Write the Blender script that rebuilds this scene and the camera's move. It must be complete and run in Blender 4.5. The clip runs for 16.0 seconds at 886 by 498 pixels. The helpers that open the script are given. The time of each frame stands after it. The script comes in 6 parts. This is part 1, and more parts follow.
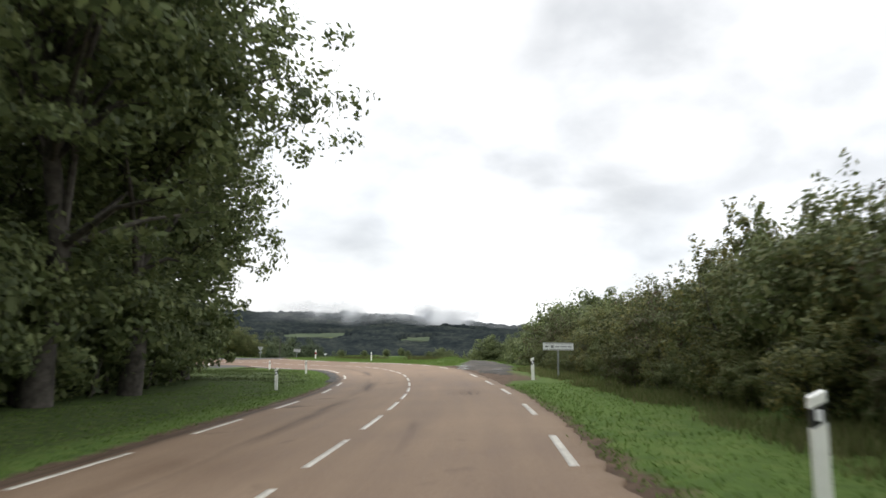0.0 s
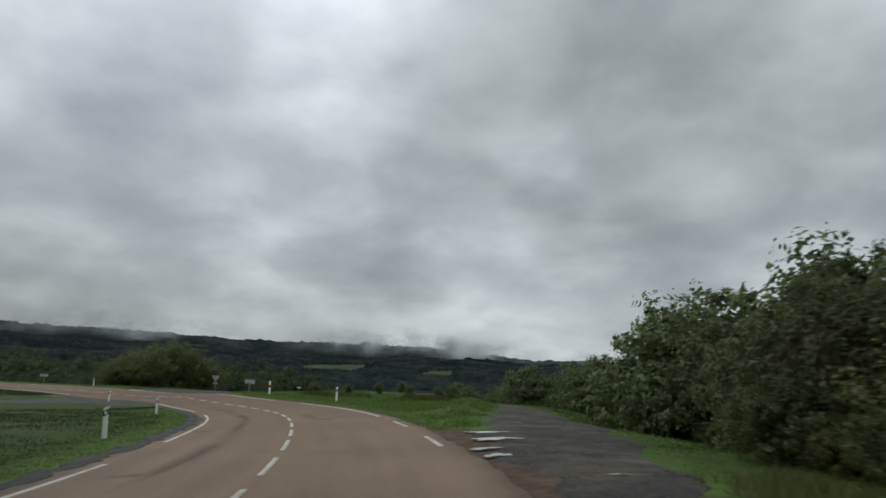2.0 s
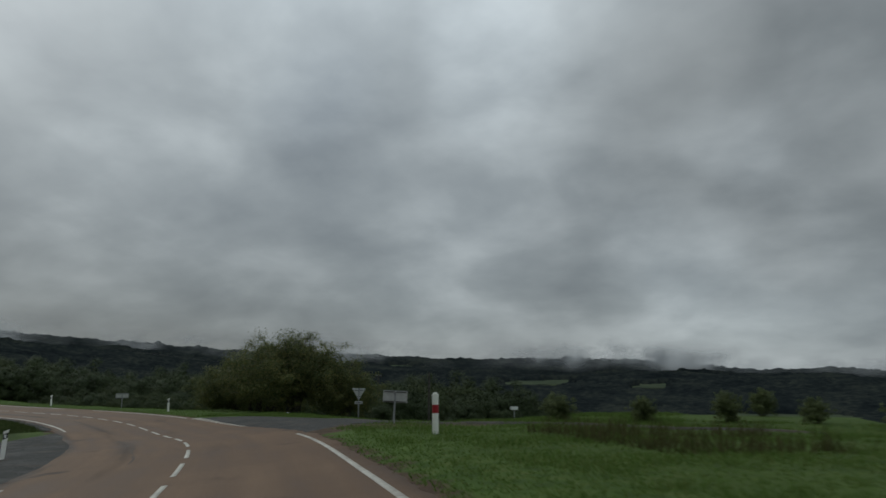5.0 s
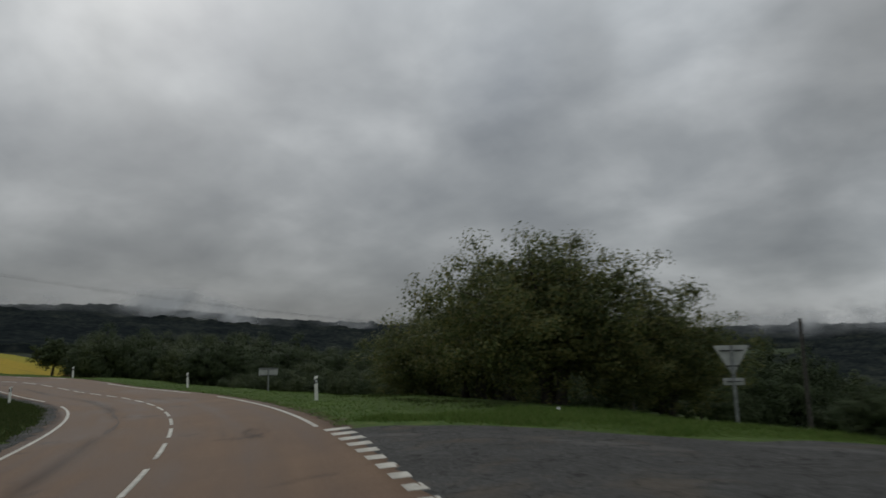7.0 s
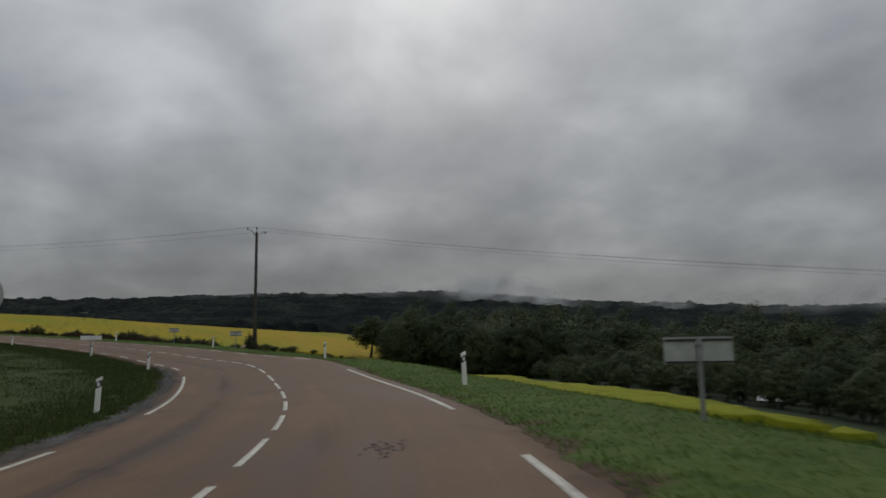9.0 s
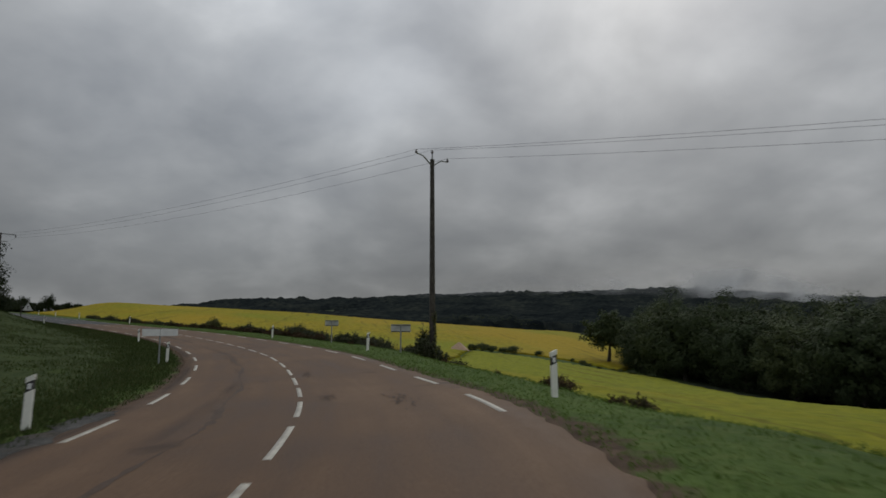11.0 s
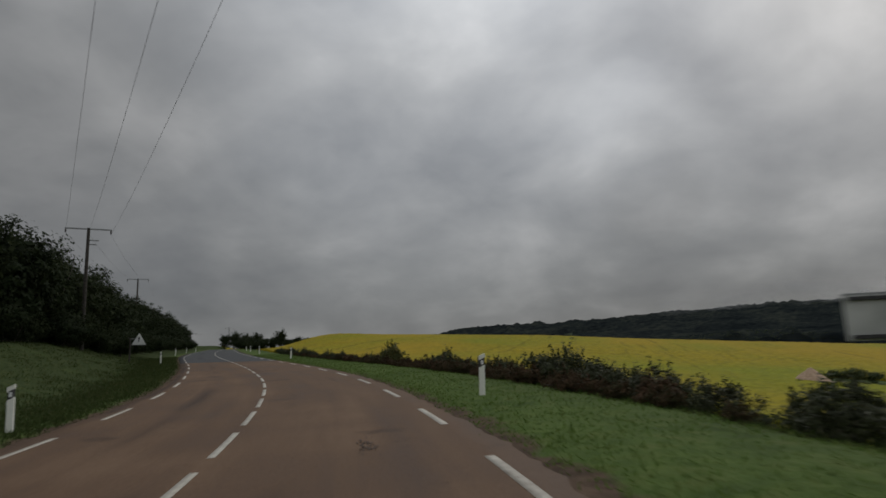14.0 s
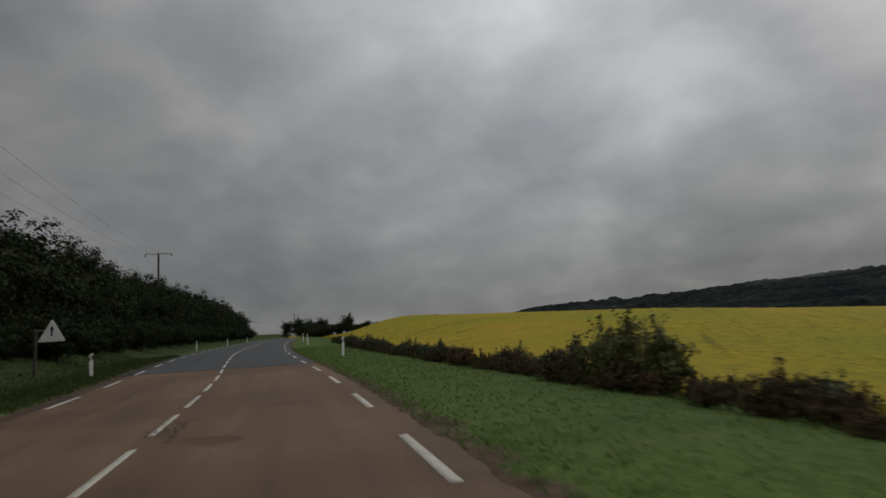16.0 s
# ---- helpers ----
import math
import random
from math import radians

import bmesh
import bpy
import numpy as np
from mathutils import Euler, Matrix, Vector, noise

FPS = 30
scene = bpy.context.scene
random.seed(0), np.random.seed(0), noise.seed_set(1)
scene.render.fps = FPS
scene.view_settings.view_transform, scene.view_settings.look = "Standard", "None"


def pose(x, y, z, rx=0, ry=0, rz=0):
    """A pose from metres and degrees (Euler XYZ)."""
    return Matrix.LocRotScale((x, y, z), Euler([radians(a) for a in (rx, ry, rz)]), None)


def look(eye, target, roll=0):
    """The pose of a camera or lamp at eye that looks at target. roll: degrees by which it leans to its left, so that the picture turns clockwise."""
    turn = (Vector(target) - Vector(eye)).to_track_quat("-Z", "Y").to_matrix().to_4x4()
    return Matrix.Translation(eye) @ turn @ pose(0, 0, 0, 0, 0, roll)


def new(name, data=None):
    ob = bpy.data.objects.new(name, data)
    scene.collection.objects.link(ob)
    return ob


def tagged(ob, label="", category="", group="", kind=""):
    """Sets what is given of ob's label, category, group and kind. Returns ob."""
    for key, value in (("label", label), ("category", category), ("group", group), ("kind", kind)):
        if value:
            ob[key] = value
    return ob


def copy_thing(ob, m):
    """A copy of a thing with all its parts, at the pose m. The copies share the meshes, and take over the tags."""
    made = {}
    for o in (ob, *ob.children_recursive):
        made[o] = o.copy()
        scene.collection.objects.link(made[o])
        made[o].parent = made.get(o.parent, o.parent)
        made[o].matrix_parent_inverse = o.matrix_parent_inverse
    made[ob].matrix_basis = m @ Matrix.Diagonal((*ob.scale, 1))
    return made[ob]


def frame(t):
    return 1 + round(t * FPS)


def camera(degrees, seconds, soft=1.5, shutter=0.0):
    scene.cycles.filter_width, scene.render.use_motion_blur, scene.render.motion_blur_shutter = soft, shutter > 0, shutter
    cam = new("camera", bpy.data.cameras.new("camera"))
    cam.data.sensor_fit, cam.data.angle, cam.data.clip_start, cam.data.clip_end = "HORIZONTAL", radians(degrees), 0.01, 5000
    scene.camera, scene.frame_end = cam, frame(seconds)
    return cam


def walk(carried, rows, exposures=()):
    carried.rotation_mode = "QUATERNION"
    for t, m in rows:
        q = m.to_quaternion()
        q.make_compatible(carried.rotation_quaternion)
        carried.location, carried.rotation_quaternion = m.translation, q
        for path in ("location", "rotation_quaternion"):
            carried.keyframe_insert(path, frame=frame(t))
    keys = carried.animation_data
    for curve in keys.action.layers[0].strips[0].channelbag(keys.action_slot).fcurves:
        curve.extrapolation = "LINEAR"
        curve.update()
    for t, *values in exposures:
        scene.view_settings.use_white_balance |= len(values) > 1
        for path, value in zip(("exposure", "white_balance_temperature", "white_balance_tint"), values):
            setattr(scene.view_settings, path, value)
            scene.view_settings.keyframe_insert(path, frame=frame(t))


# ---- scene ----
PATH = [
    (0, (4.351, -2.741, 3.206), (4.328, -0.756, 3.450), 0.57),
    (0.5, (4.706, 5.404, 2.945), (4.671, 7.382, 3.239), 0.98),
    (1, (4.995, 13.455, 2.807), (4.937, 15.426, 3.144), 1.41),
    (1.5, (5.130, 21.473, 2.606), (5.060, 23.444, 2.936), 1.13),
    (2, (4.878, 28.775, 2.434), (4.779, 30.743, 2.776), 1.83),
    (2.5, (4.242, 36.242, 2.222), (4.096, 38.207, 2.563), 1.34),
    (3, (3.334, 43.839, 1.975), (3.117, 45.786, 2.376), 2.85),
    (3.5, (1.262, 52.226, 1.570), (0.950, 54.158, 1.982), 2.82),
    (6, (-15.722, 87.903, 0.397), (-16.595, 89.672, 0.726), -1.05),
    (6.5, (-20.350, 94.026, 0.166), (-21.339, 95.739, 0.465), -1.05),
    (7, (-25.326, 99.342, -0.064), (-26.494, 100.935, 0.246), -1.19),
    (7.5, (-30.885, 104.326, -0.241), (-32.214, 105.791, 0.052), -1.66),
    (8, (-37.042, 109.109, -0.389), (-38.534, 110.408, -0.095), -0.80),
    (8.5, (-43.564, 113.479, -0.572), (-45.199, 114.590, -0.268), -1.50),
    (9, (-50.215, 117.103, -0.726), (-51.970, 118.020, -0.450), -1.03),
    (11.5, (-84.508, 126.331, -0.364), (-86.481, 126.480, -0.077), -0.68),
    (12, (-91.775, 126.521, -0.321), (-93.753, 126.527, -0.028), -1.23),
    (12.5, (-98.881, 126.154, -0.120), (-100.851, 126.028, 0.198), -0.75),
    (13, (-106.381, 125.227, 0.144), (-108.340, 125.009, 0.486), -0.87),
    (13.5, (-113.539, 123.854, 0.398), (-115.484, 123.573, 0.768), -0.90),
    (14, (-120.670, 121.954, 0.678), (-122.598, 121.566, 1.041), -2.02),
    (14.5, (-127.679, 119.811, 1.026), (-129.597, 119.353, 1.362), -3.06),
    (15, (-134.617, 117.324, 1.411), (-136.531, 116.819, 1.693), -3.26),
    (15.5, (-141.681, 114.106, 1.761), (-143.565, 113.515, 2.078), -3.25),
    (16, (-148.903, 110.353, 2.106), (-150.790, 109.771, 2.424), -3.77),
]
cam = camera(67.2, 16.0, soft=1.6, shutter=0.25)
EXPOSURES = [(0.0, 1.76, 6600, 10), (0.5, 1.78, 6600, 9), (1.0, 1.58, 6650, 9), (1.5, 0.84, 6350, 5), (2.0, 0.42, 6250, 3), (2.5, 0.2, 6200, 2), (3.0, 0.02, 6150, 1), (3.5, -0.1, 6150, 0), (6.0, -0.2, 6250, 5), (7.5, -0.2, 6500, 8), (9.0, -0.22, 6500, 9), (12.0, -0.22, 6550, 9), (16.0, -0.27, 6750, 10)]
walk(cam, [(t, look(e, g, r)) for t, e, g, r in PATH], EXPOSURES)

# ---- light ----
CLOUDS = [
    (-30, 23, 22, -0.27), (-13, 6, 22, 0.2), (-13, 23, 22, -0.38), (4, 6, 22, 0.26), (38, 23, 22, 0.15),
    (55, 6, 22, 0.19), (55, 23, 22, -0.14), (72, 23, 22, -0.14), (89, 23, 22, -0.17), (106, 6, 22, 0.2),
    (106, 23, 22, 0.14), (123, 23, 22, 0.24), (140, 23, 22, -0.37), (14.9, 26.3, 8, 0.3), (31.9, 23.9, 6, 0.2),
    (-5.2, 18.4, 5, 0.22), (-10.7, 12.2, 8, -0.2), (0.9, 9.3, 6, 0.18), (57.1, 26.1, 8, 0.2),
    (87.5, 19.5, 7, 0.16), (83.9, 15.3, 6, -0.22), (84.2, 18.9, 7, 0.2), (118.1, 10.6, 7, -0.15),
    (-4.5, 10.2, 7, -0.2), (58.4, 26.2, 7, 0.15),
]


def build_world():
    w = bpy.data.worlds.new("overcast_sky")
    scene.world = w
    w.use_nodes = True
    nt = w.node_tree
    nt.nodes.clear()
    N = nt.nodes.new
    L = nt.links.new
    out, bg = N("ShaderNodeOutputWorld"), N("ShaderNodeBackground")
    sky = N("ShaderNodeTexSky")
    sky.sky_type = 'NISHITA'
    sky.sun_disc = False
    sky.sun_elevation = radians(33)
    sky.sun_rotation = radians(-62)
    tc, sep = N("ShaderNodeTexCoord"), N("ShaderNodeSeparateXYZ")
    L(tc.outputs["Generated"], sep.inputs[0])
    zz = N("ShaderNodeMath"); zz.operation = 'MAXIMUM'; zz.inputs[1].default_value = 0.0
    L(sep.outputs["Z"], zz.inputs[0])
    # the cloud deck lies flat overhead, so that its billows grow shallower towards the horizon
    za = N("ShaderNodeMath"); za.operation = 'ADD'; za.inputs[1].default_value = 0.42
    L(zz.outputs[0], za.inputs[0])
    dv = N("ShaderNodeVectorMath"); dv.operation = 'DIVIDE'
    L(tc.outputs["Generated"], dv.inputs[0])
    cz = N("ShaderNodeCombineXYZ")
    for i in range(3):
        L(za.outputs[0], cz.inputs[i])
    L(cz.outputs[0], dv.inputs[1])

    def noi(scale, detail, rough, warp, src):
        q = N("ShaderNodeTexNoise")
        q.inputs["Scale"].default_value, q.inputs["Detail"].default_value = scale, detail
        q.inputs["Roughness"].default_value, q.inputs["Distortion"].default_value = rough, warp
        L(src, q.inputs["Vector"])
        return q

    def mth(op, p, q):
        k = N("ShaderNodeMath"); k.operation = op
        for h, v in enumerate((p, q)):
            if isinstance(v, float):
                k.inputs[h].default_value = v
            else:
                L(v, k.inputs[h])
        return k.outputs[0]
    billow = noi(3.1, 6.0, 0.47, 0.15, dv.outputs[0]).outputs[0]
    deck = noi(0.9, 2.0, 0.5, 0.0, dv.outputs[0]).outputs[0]
    wisp = noi(9.0, 4.0, 0.5, 0.3, dv.outputs[0]).outputs[0]
    mx = mth('ADD', mth('ADD', mth('MULTIPLY', billow, 0.68), mth('MULTIPLY', deck, 0.24)), mth('MULTIPLY', wisp, 0.08))
    rp = N("ShaderNodeValToRGB")
    e = rp.color_ramp.elements
    e[0].position, e[0].color = 0.34, (0.25, 0.262, 0.28, 1)
    e[1].position, e[1].color = 0.68, (0.56, 0.57, 0.585, 1)
    m = rp.color_ramp.elements.new(0.5); m.color = (0.365, 0.377, 0.392, 1)
    L(mx, rp.inputs[0])
    # a little of the clear sky's colour shows through the cloud
    sc = N("ShaderNodeMix"); sc.data_type = 'RGBA'; sc.inputs[0].default_value = 0.006
    L(rp.outputs[0], sc.inputs[6]); L(sky.outputs[0], sc.inputs[7])
    # overcast: the zenith is brighter than the horizon
    up = N("ShaderNodeFloatCurve")
    cv = up.mapping.curves[0]
    cv.points[0].location, cv.points[1].location = (0.0, 0.39), (1.0, 1.0)
    cv.points.new(0.38, 0.44)
    cv.points.new(0.6, 0.72)
    up.mapping.update()
    u2 = N("ShaderNodeMath"); u2.operation = 'MULTIPLY'; u2.inputs[1].default_value = 2.1
    L(zz.outputs[0], up.inputs["Value"]); L(up.outputs[0], u2.inputs[0])
    # the cloud is thinner and brighter towards the hidden sun
    dt = N("ShaderNodeVectorMath"); dt.operation = 'DOT_PRODUCT'; dt.inputs[1].default_value = (-0.807, 0.142, 0.574)
    L(tc.outputs["Generated"], dt.inputs[0])
    gl = N("ShaderNodeFloatCurve")
    cv = gl.mapping.curves[0]
    cv.points[0].location, cv.points[1].location = (0.0, 0.42), (1.0, 0.76)
    for px, py in ((0.16, 0.39), (0.32, 0.31), (0.52, 0.42), (0.7, 0.43), (0.866, 0.5), (0.96, 0.68)):
        cv.points.new(px, py)
    gl.mapping.update()
    g3 = N("ShaderNodeMath"); g3.operation = 'MULTIPLY'; g3.inputs[1].default_value = 2.4
    L(dt.outputs["Value"], gl.inputs["Value"]); L(gl.outputs[0], g3.inputs[0])
    st = N("ShaderNodeMath"); st.operation = 'MULTIPLY'
    L(u2.outputs[0], st.inputs[0]); L(g3.outputs[0], st.inputs[1])
    # a darker bank of rain cloud low over the hills
    d2 = N("ShaderNodeVectorMath"); d2.operation = 'DOT_PRODUCT'; d2.inputs[1].default_value = (-0.97, 0.24, 0.0)
    L(tc.outputs["Generated"], d2.inputs[0])
    side = N("ShaderNodeMapRange"); side.interpolation_type = 'SMOOTHSTEP'
    side.inputs[1].default_value, side.inputs[2].default_value = 0.45, 0.98
    L(d2.outputs["Value"], side.inputs[0])
    low = N("ShaderNodeMapRange"); low.interpolation_type = 'SMOOTHSTEP'
    low.inputs[1].default_value, low.inputs[2].default_value, low.inputs[3].default_value, low.inputs[4].default_value = 0.0, 0.36, 1.0, 0.0
    L(zz.outputs[0], low.inputs[0])
    both = N("ShaderNodeMath"); both.operation = 'MULTIPLY'
    L(side.outputs[0], both.inputs[0]); L(low.outputs[0], both.inputs[1])
    g2 = N("ShaderNodeMath"); g2.operation = 'MULTIPLY_ADD'; g2.inputs[1].default_value, g2.inputs[2].default_value = -0.52, 1.0
    L(both.outputs[0], g2.inputs[0])
    s2 = N("ShaderNodeMath"); s2.operation = 'MULTIPLY'
    L(st.outputs[0], s2.inputs[0]); L(g2.outputs[0], s2.inputs[1])
    d3 = N("ShaderNodeVectorMath"); d3.operation = 'DOT_PRODUCT'; d3.inputs[1].default_value = (-0.48, -0.84, 0.26)
    L(tc.outputs["Generated"], d3.inputs[0])
    g4 = N("ShaderNodeMapRange"); g4.interpolation_type = 'SMOOTHSTEP'
    g4.inputs[1].default_value, g4.inputs[2].default_value = 0.55, 0.97
    g4.inputs[3].default_value, g4.inputs[4].default_value = 1.0, 0.74
    L(d3.outputs["Value"], g4.inputs[0])
    s3 = N("ShaderNodeMath"); s3.operation = 'MULTIPLY'
    L(s2.outputs[0], s3.inputs[0]); L(g4.outputs[0], s3.inputs[1])
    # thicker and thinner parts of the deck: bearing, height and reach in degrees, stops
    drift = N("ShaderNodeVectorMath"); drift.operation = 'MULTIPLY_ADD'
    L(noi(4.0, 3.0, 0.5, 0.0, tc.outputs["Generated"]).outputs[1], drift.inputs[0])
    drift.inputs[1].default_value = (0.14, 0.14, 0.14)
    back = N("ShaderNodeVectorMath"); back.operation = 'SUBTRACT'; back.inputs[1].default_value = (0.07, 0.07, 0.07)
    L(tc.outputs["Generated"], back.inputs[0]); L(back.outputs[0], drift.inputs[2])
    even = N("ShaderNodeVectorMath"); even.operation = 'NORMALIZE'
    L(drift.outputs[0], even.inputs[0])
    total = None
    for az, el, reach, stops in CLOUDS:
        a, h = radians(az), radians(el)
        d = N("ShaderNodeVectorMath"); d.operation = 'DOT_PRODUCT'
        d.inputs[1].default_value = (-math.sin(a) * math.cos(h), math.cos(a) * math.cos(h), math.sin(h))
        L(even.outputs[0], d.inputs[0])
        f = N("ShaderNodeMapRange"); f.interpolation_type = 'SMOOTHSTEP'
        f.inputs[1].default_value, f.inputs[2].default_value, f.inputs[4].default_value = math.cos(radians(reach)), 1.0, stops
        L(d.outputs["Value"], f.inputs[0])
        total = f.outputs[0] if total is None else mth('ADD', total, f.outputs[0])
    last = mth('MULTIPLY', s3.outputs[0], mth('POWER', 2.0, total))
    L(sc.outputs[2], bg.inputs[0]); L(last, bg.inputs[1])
    L(bg.outputs[0], out.inputs[0])


build_world()
sun = new("sun", bpy.data.lights.new("sun", 'SUN'))
sun.data.energy, sun.data.angle, sun.data.color = 0.5, radians(25), (1.0, 0.97, 0.92)
sun.matrix_world = look((-74, 40, 54), (0, 0, 0))


# ---- materials ----
def material(name, cols, scale=6.0, detail=4.0, rough=0.8, bump=0.0, bscale=40.0, metal=0.0, attr="", island=False, big=0.0, spec=0.4, trans=0.0, obrand=0.0, lo=0.3, hi=0.7, dist=0.02):
    """cols: two or three colours, mixed by noise at two scales."""
    mt = bpy.data.materials.new(name)
    mt.use_nodes = True
    nt = mt.node_tree
    N, L = nt.nodes.new, nt.links.new
    b = nt.nodes["Principled BSDF"]
    b.inputs["Roughness"].default_value, b.inputs["Metallic"].default_value = rough, metal
    b.inputs["Specular IOR Level"].default_value = spec
    geo, tc = N("ShaderNodeNewGeometry"), N("ShaderNodeTexCoord")
    src = geo.outputs["Position"] if not attr else None
    if attr == "object":
        src = tc.outputs["Object"]
    elif attr:
        a = N("ShaderNodeAttribute"); a.attribute_name = attr
        src = a.outputs["Vector"]
    n1 = N("ShaderNodeTexNoise")
    n1.inputs["Scale"].default_value, n1.inputs["Detail"].default_value = scale, detail
    L(src, n1.inputs["Vector"])
    fac = n1.outputs[0]
    if big:
        n2 = N("ShaderNodeTexNoise"); n2.inputs["Scale"].default_value, n2.inputs["Detail"].default_value = big, 3.0
        L(src, n2.inputs["Vector"])
        m = N("ShaderNodeMix"); m.data_type = 'FLOAT'; m.inputs[0].default_value = 0.5
        L(fac, m.inputs[2]); L(n2.outputs[0], m.inputs[3]); fac = m.outputs[0]
    if island:
        m = N("ShaderNodeMix"); m.data_type = 'FLOAT'; m.inputs[0].default_value = 0.45
        L(fac, m.inputs[2]); L(geo.outputs["Random Per Island"], m.inputs[3]); fac = m.outputs[0]
    if obrand:
        oi = N("ShaderNodeObjectInfo")
        m = N("ShaderNodeMix"); m.data_type = 'FLOAT'; m.inputs[0].default_value = obrand
        L(fac, m.inputs[2]); L(oi.outputs["Random"], m.inputs[3]); fac = m.outputs[0]
    rp = N("ShaderNodeValToRGB")
    e = rp.color_ramp.elements
    e[0].position, e[1].position = lo, hi
    e[0].color, e[1].color = (*cols[0], 1), (*cols[-1], 1)
    for k, c in enumerate(cols[1:-1]):
        q = e.new(lo + (hi - lo) * (k + 1) / (len(cols) - 1)); q.color = (*c, 1)
    L(fac, rp.inputs[0]); L(rp.outputs[0], b.inputs["Base Color"])
    if bump:
        nb = N("ShaderNodeTexNoise"); nb.inputs["Scale"].default_value, nb.inputs["Detail"].default_value = bscale, 3.0
        L(src, nb.inputs["Vector"])
        bp = N("ShaderNodeBump"); bp.inputs["Strength"].default_value, bp.inputs["Distance"].default_value = bump, dist
        L(nb.outputs[0], bp.inputs["Height"]); L(bp.outputs[0], b.inputs["Normal"])
    if trans:
        t = N("ShaderNodeBsdfTranslucent"); L(rp.outputs[0], t.inputs[0])
        ms = N("ShaderNodeMixShader"); ms.inputs[0].default_value = trans
        L(b.outputs[0], ms.inputs[1]); L(t.outputs[0], ms.inputs[2])
        L(ms.outputs[0], nt.nodes["Material Output"].inputs[0])
    return mt


def noise_kit(nt):
    """Short names for the nodes that the larger materials share."""
    N, L = nt.nodes.new, nt.links.new

    def noi(sc, d, src, rough=0.5):
        q = N("ShaderNodeTexNoise")
        q.inputs["Scale"].default_value, q.inputs["Detail"].default_value, q.inputs["Roughness"].default_value = sc, d, rough
        L(src, q.inputs["Vector"])
        return q.outputs[0]

    def ramp(src, stops):
        r = N("ShaderNodeValToRGB"); e = r.color_ramp.elements
        e[0].position, e[0].color = stops[0][0], (*stops[0][1], 1)
        e[1].position, e[1].color = stops[-1][0], (*stops[-1][1], 1)
        for p, k in stops[1:-1]:
            q = e.new(p); q.color = (*k, 1)
        L(src, r.inputs[0])
        return r.outputs[0]

    def mixc(f, p, q):
        m = N("ShaderNodeMix"); m.data_type = 'RGBA'
        L(f, m.inputs[0]); L(p, m.inputs[6]); L(q, m.inputs[7])
        return m.outputs[2]

    def squeeze(src, x, y, z, turn=0.0):
        m = N("ShaderNodeMapping")
        m.inputs["Scale"].default_value, m.inputs["Rotation"].default_value = (x, y, z), (0, 0, turn)
        L(src, m.inputs["Vector"])
        return m.outputs[0]

    def bump(src, strength, dist, b):
        bp = N("ShaderNodeBump"); bp.inputs["Strength"].default_value, bp.inputs["Distance"].default_value = strength, dist
        L(src, bp.inputs["Height"]); L(bp.outputs[0], b.inputs["Normal"])
    return noi, ramp, mixc, squeeze, bump


def grey(*stops):
    return [(p, (v, v, v)) for p, v in stops]


def crop_material(title="yellow_crop", fresh=0.0):
    """Flowering crop: yellow with greener patches and darker drill lines."""
    mt = bpy.data.materials.new(title)
    mt.use_nodes = True
    nt = mt.node_tree
    b = nt.nodes["Principled BSDF"]
    b.inputs["Roughness"].default_value, b.inputs["Specular IOR Level"].default_value = 0.9, 0.1
    noi, ramp, mixc, squeeze, bump = noise_kit(nt)
    pos = nt.nodes.new("ShaderNodeNewGeometry").outputs["Position"]
    base = ramp(noi(0.9, 6.0, pos), [(0.3, (0.16, 0.135, 0.008)), (0.5, (0.26, 0.21, 0.01)), (0.7, (0.33, 0.255, 0.014))])
    green = ramp(noi(1.3, 5.0, pos), [(0.3, (0.13, 0.16, 0.01)), (0.7, (0.24, 0.26, 0.016))])
    c = mixc(ramp(noi(0.03, 4.0, pos), grey((0.42 - fresh, 0.5 * fresh), (0.66 - fresh, 0.85))), base, green)
    gold = ramp(noi(1.1, 5.0, pos), [(0.3, (0.26, 0.18, 0.012)), (0.7, (0.4, 0.27, 0.02))])
    c = mixc(ramp(noi(0.017, 3.0, squeeze(pos, 0.6, 1.6, 1, 0.4)), grey((0.48 + fresh, 0), (0.62 + fresh, 0.75))), c, gold)
    lines = noi(1.0, 4.0, squeeze(pos, 0.02, 0.5, 0.05, -0.5))
    dark = ramp(noi(2.0, 4.0, pos), [(0.3, (0.08, 0.075, 0.008)), (0.7, (0.15, 0.12, 0.012))])
    c = mixc(ramp(lines, grey((0.6, 0), (0.68, 0.6))), c, dark)
    nt.links.new(c, b.inputs["Base Color"])
    bump(noi(6.0, 5.0, pos, 0.65), 0.9, 0.12, b)
    return mt


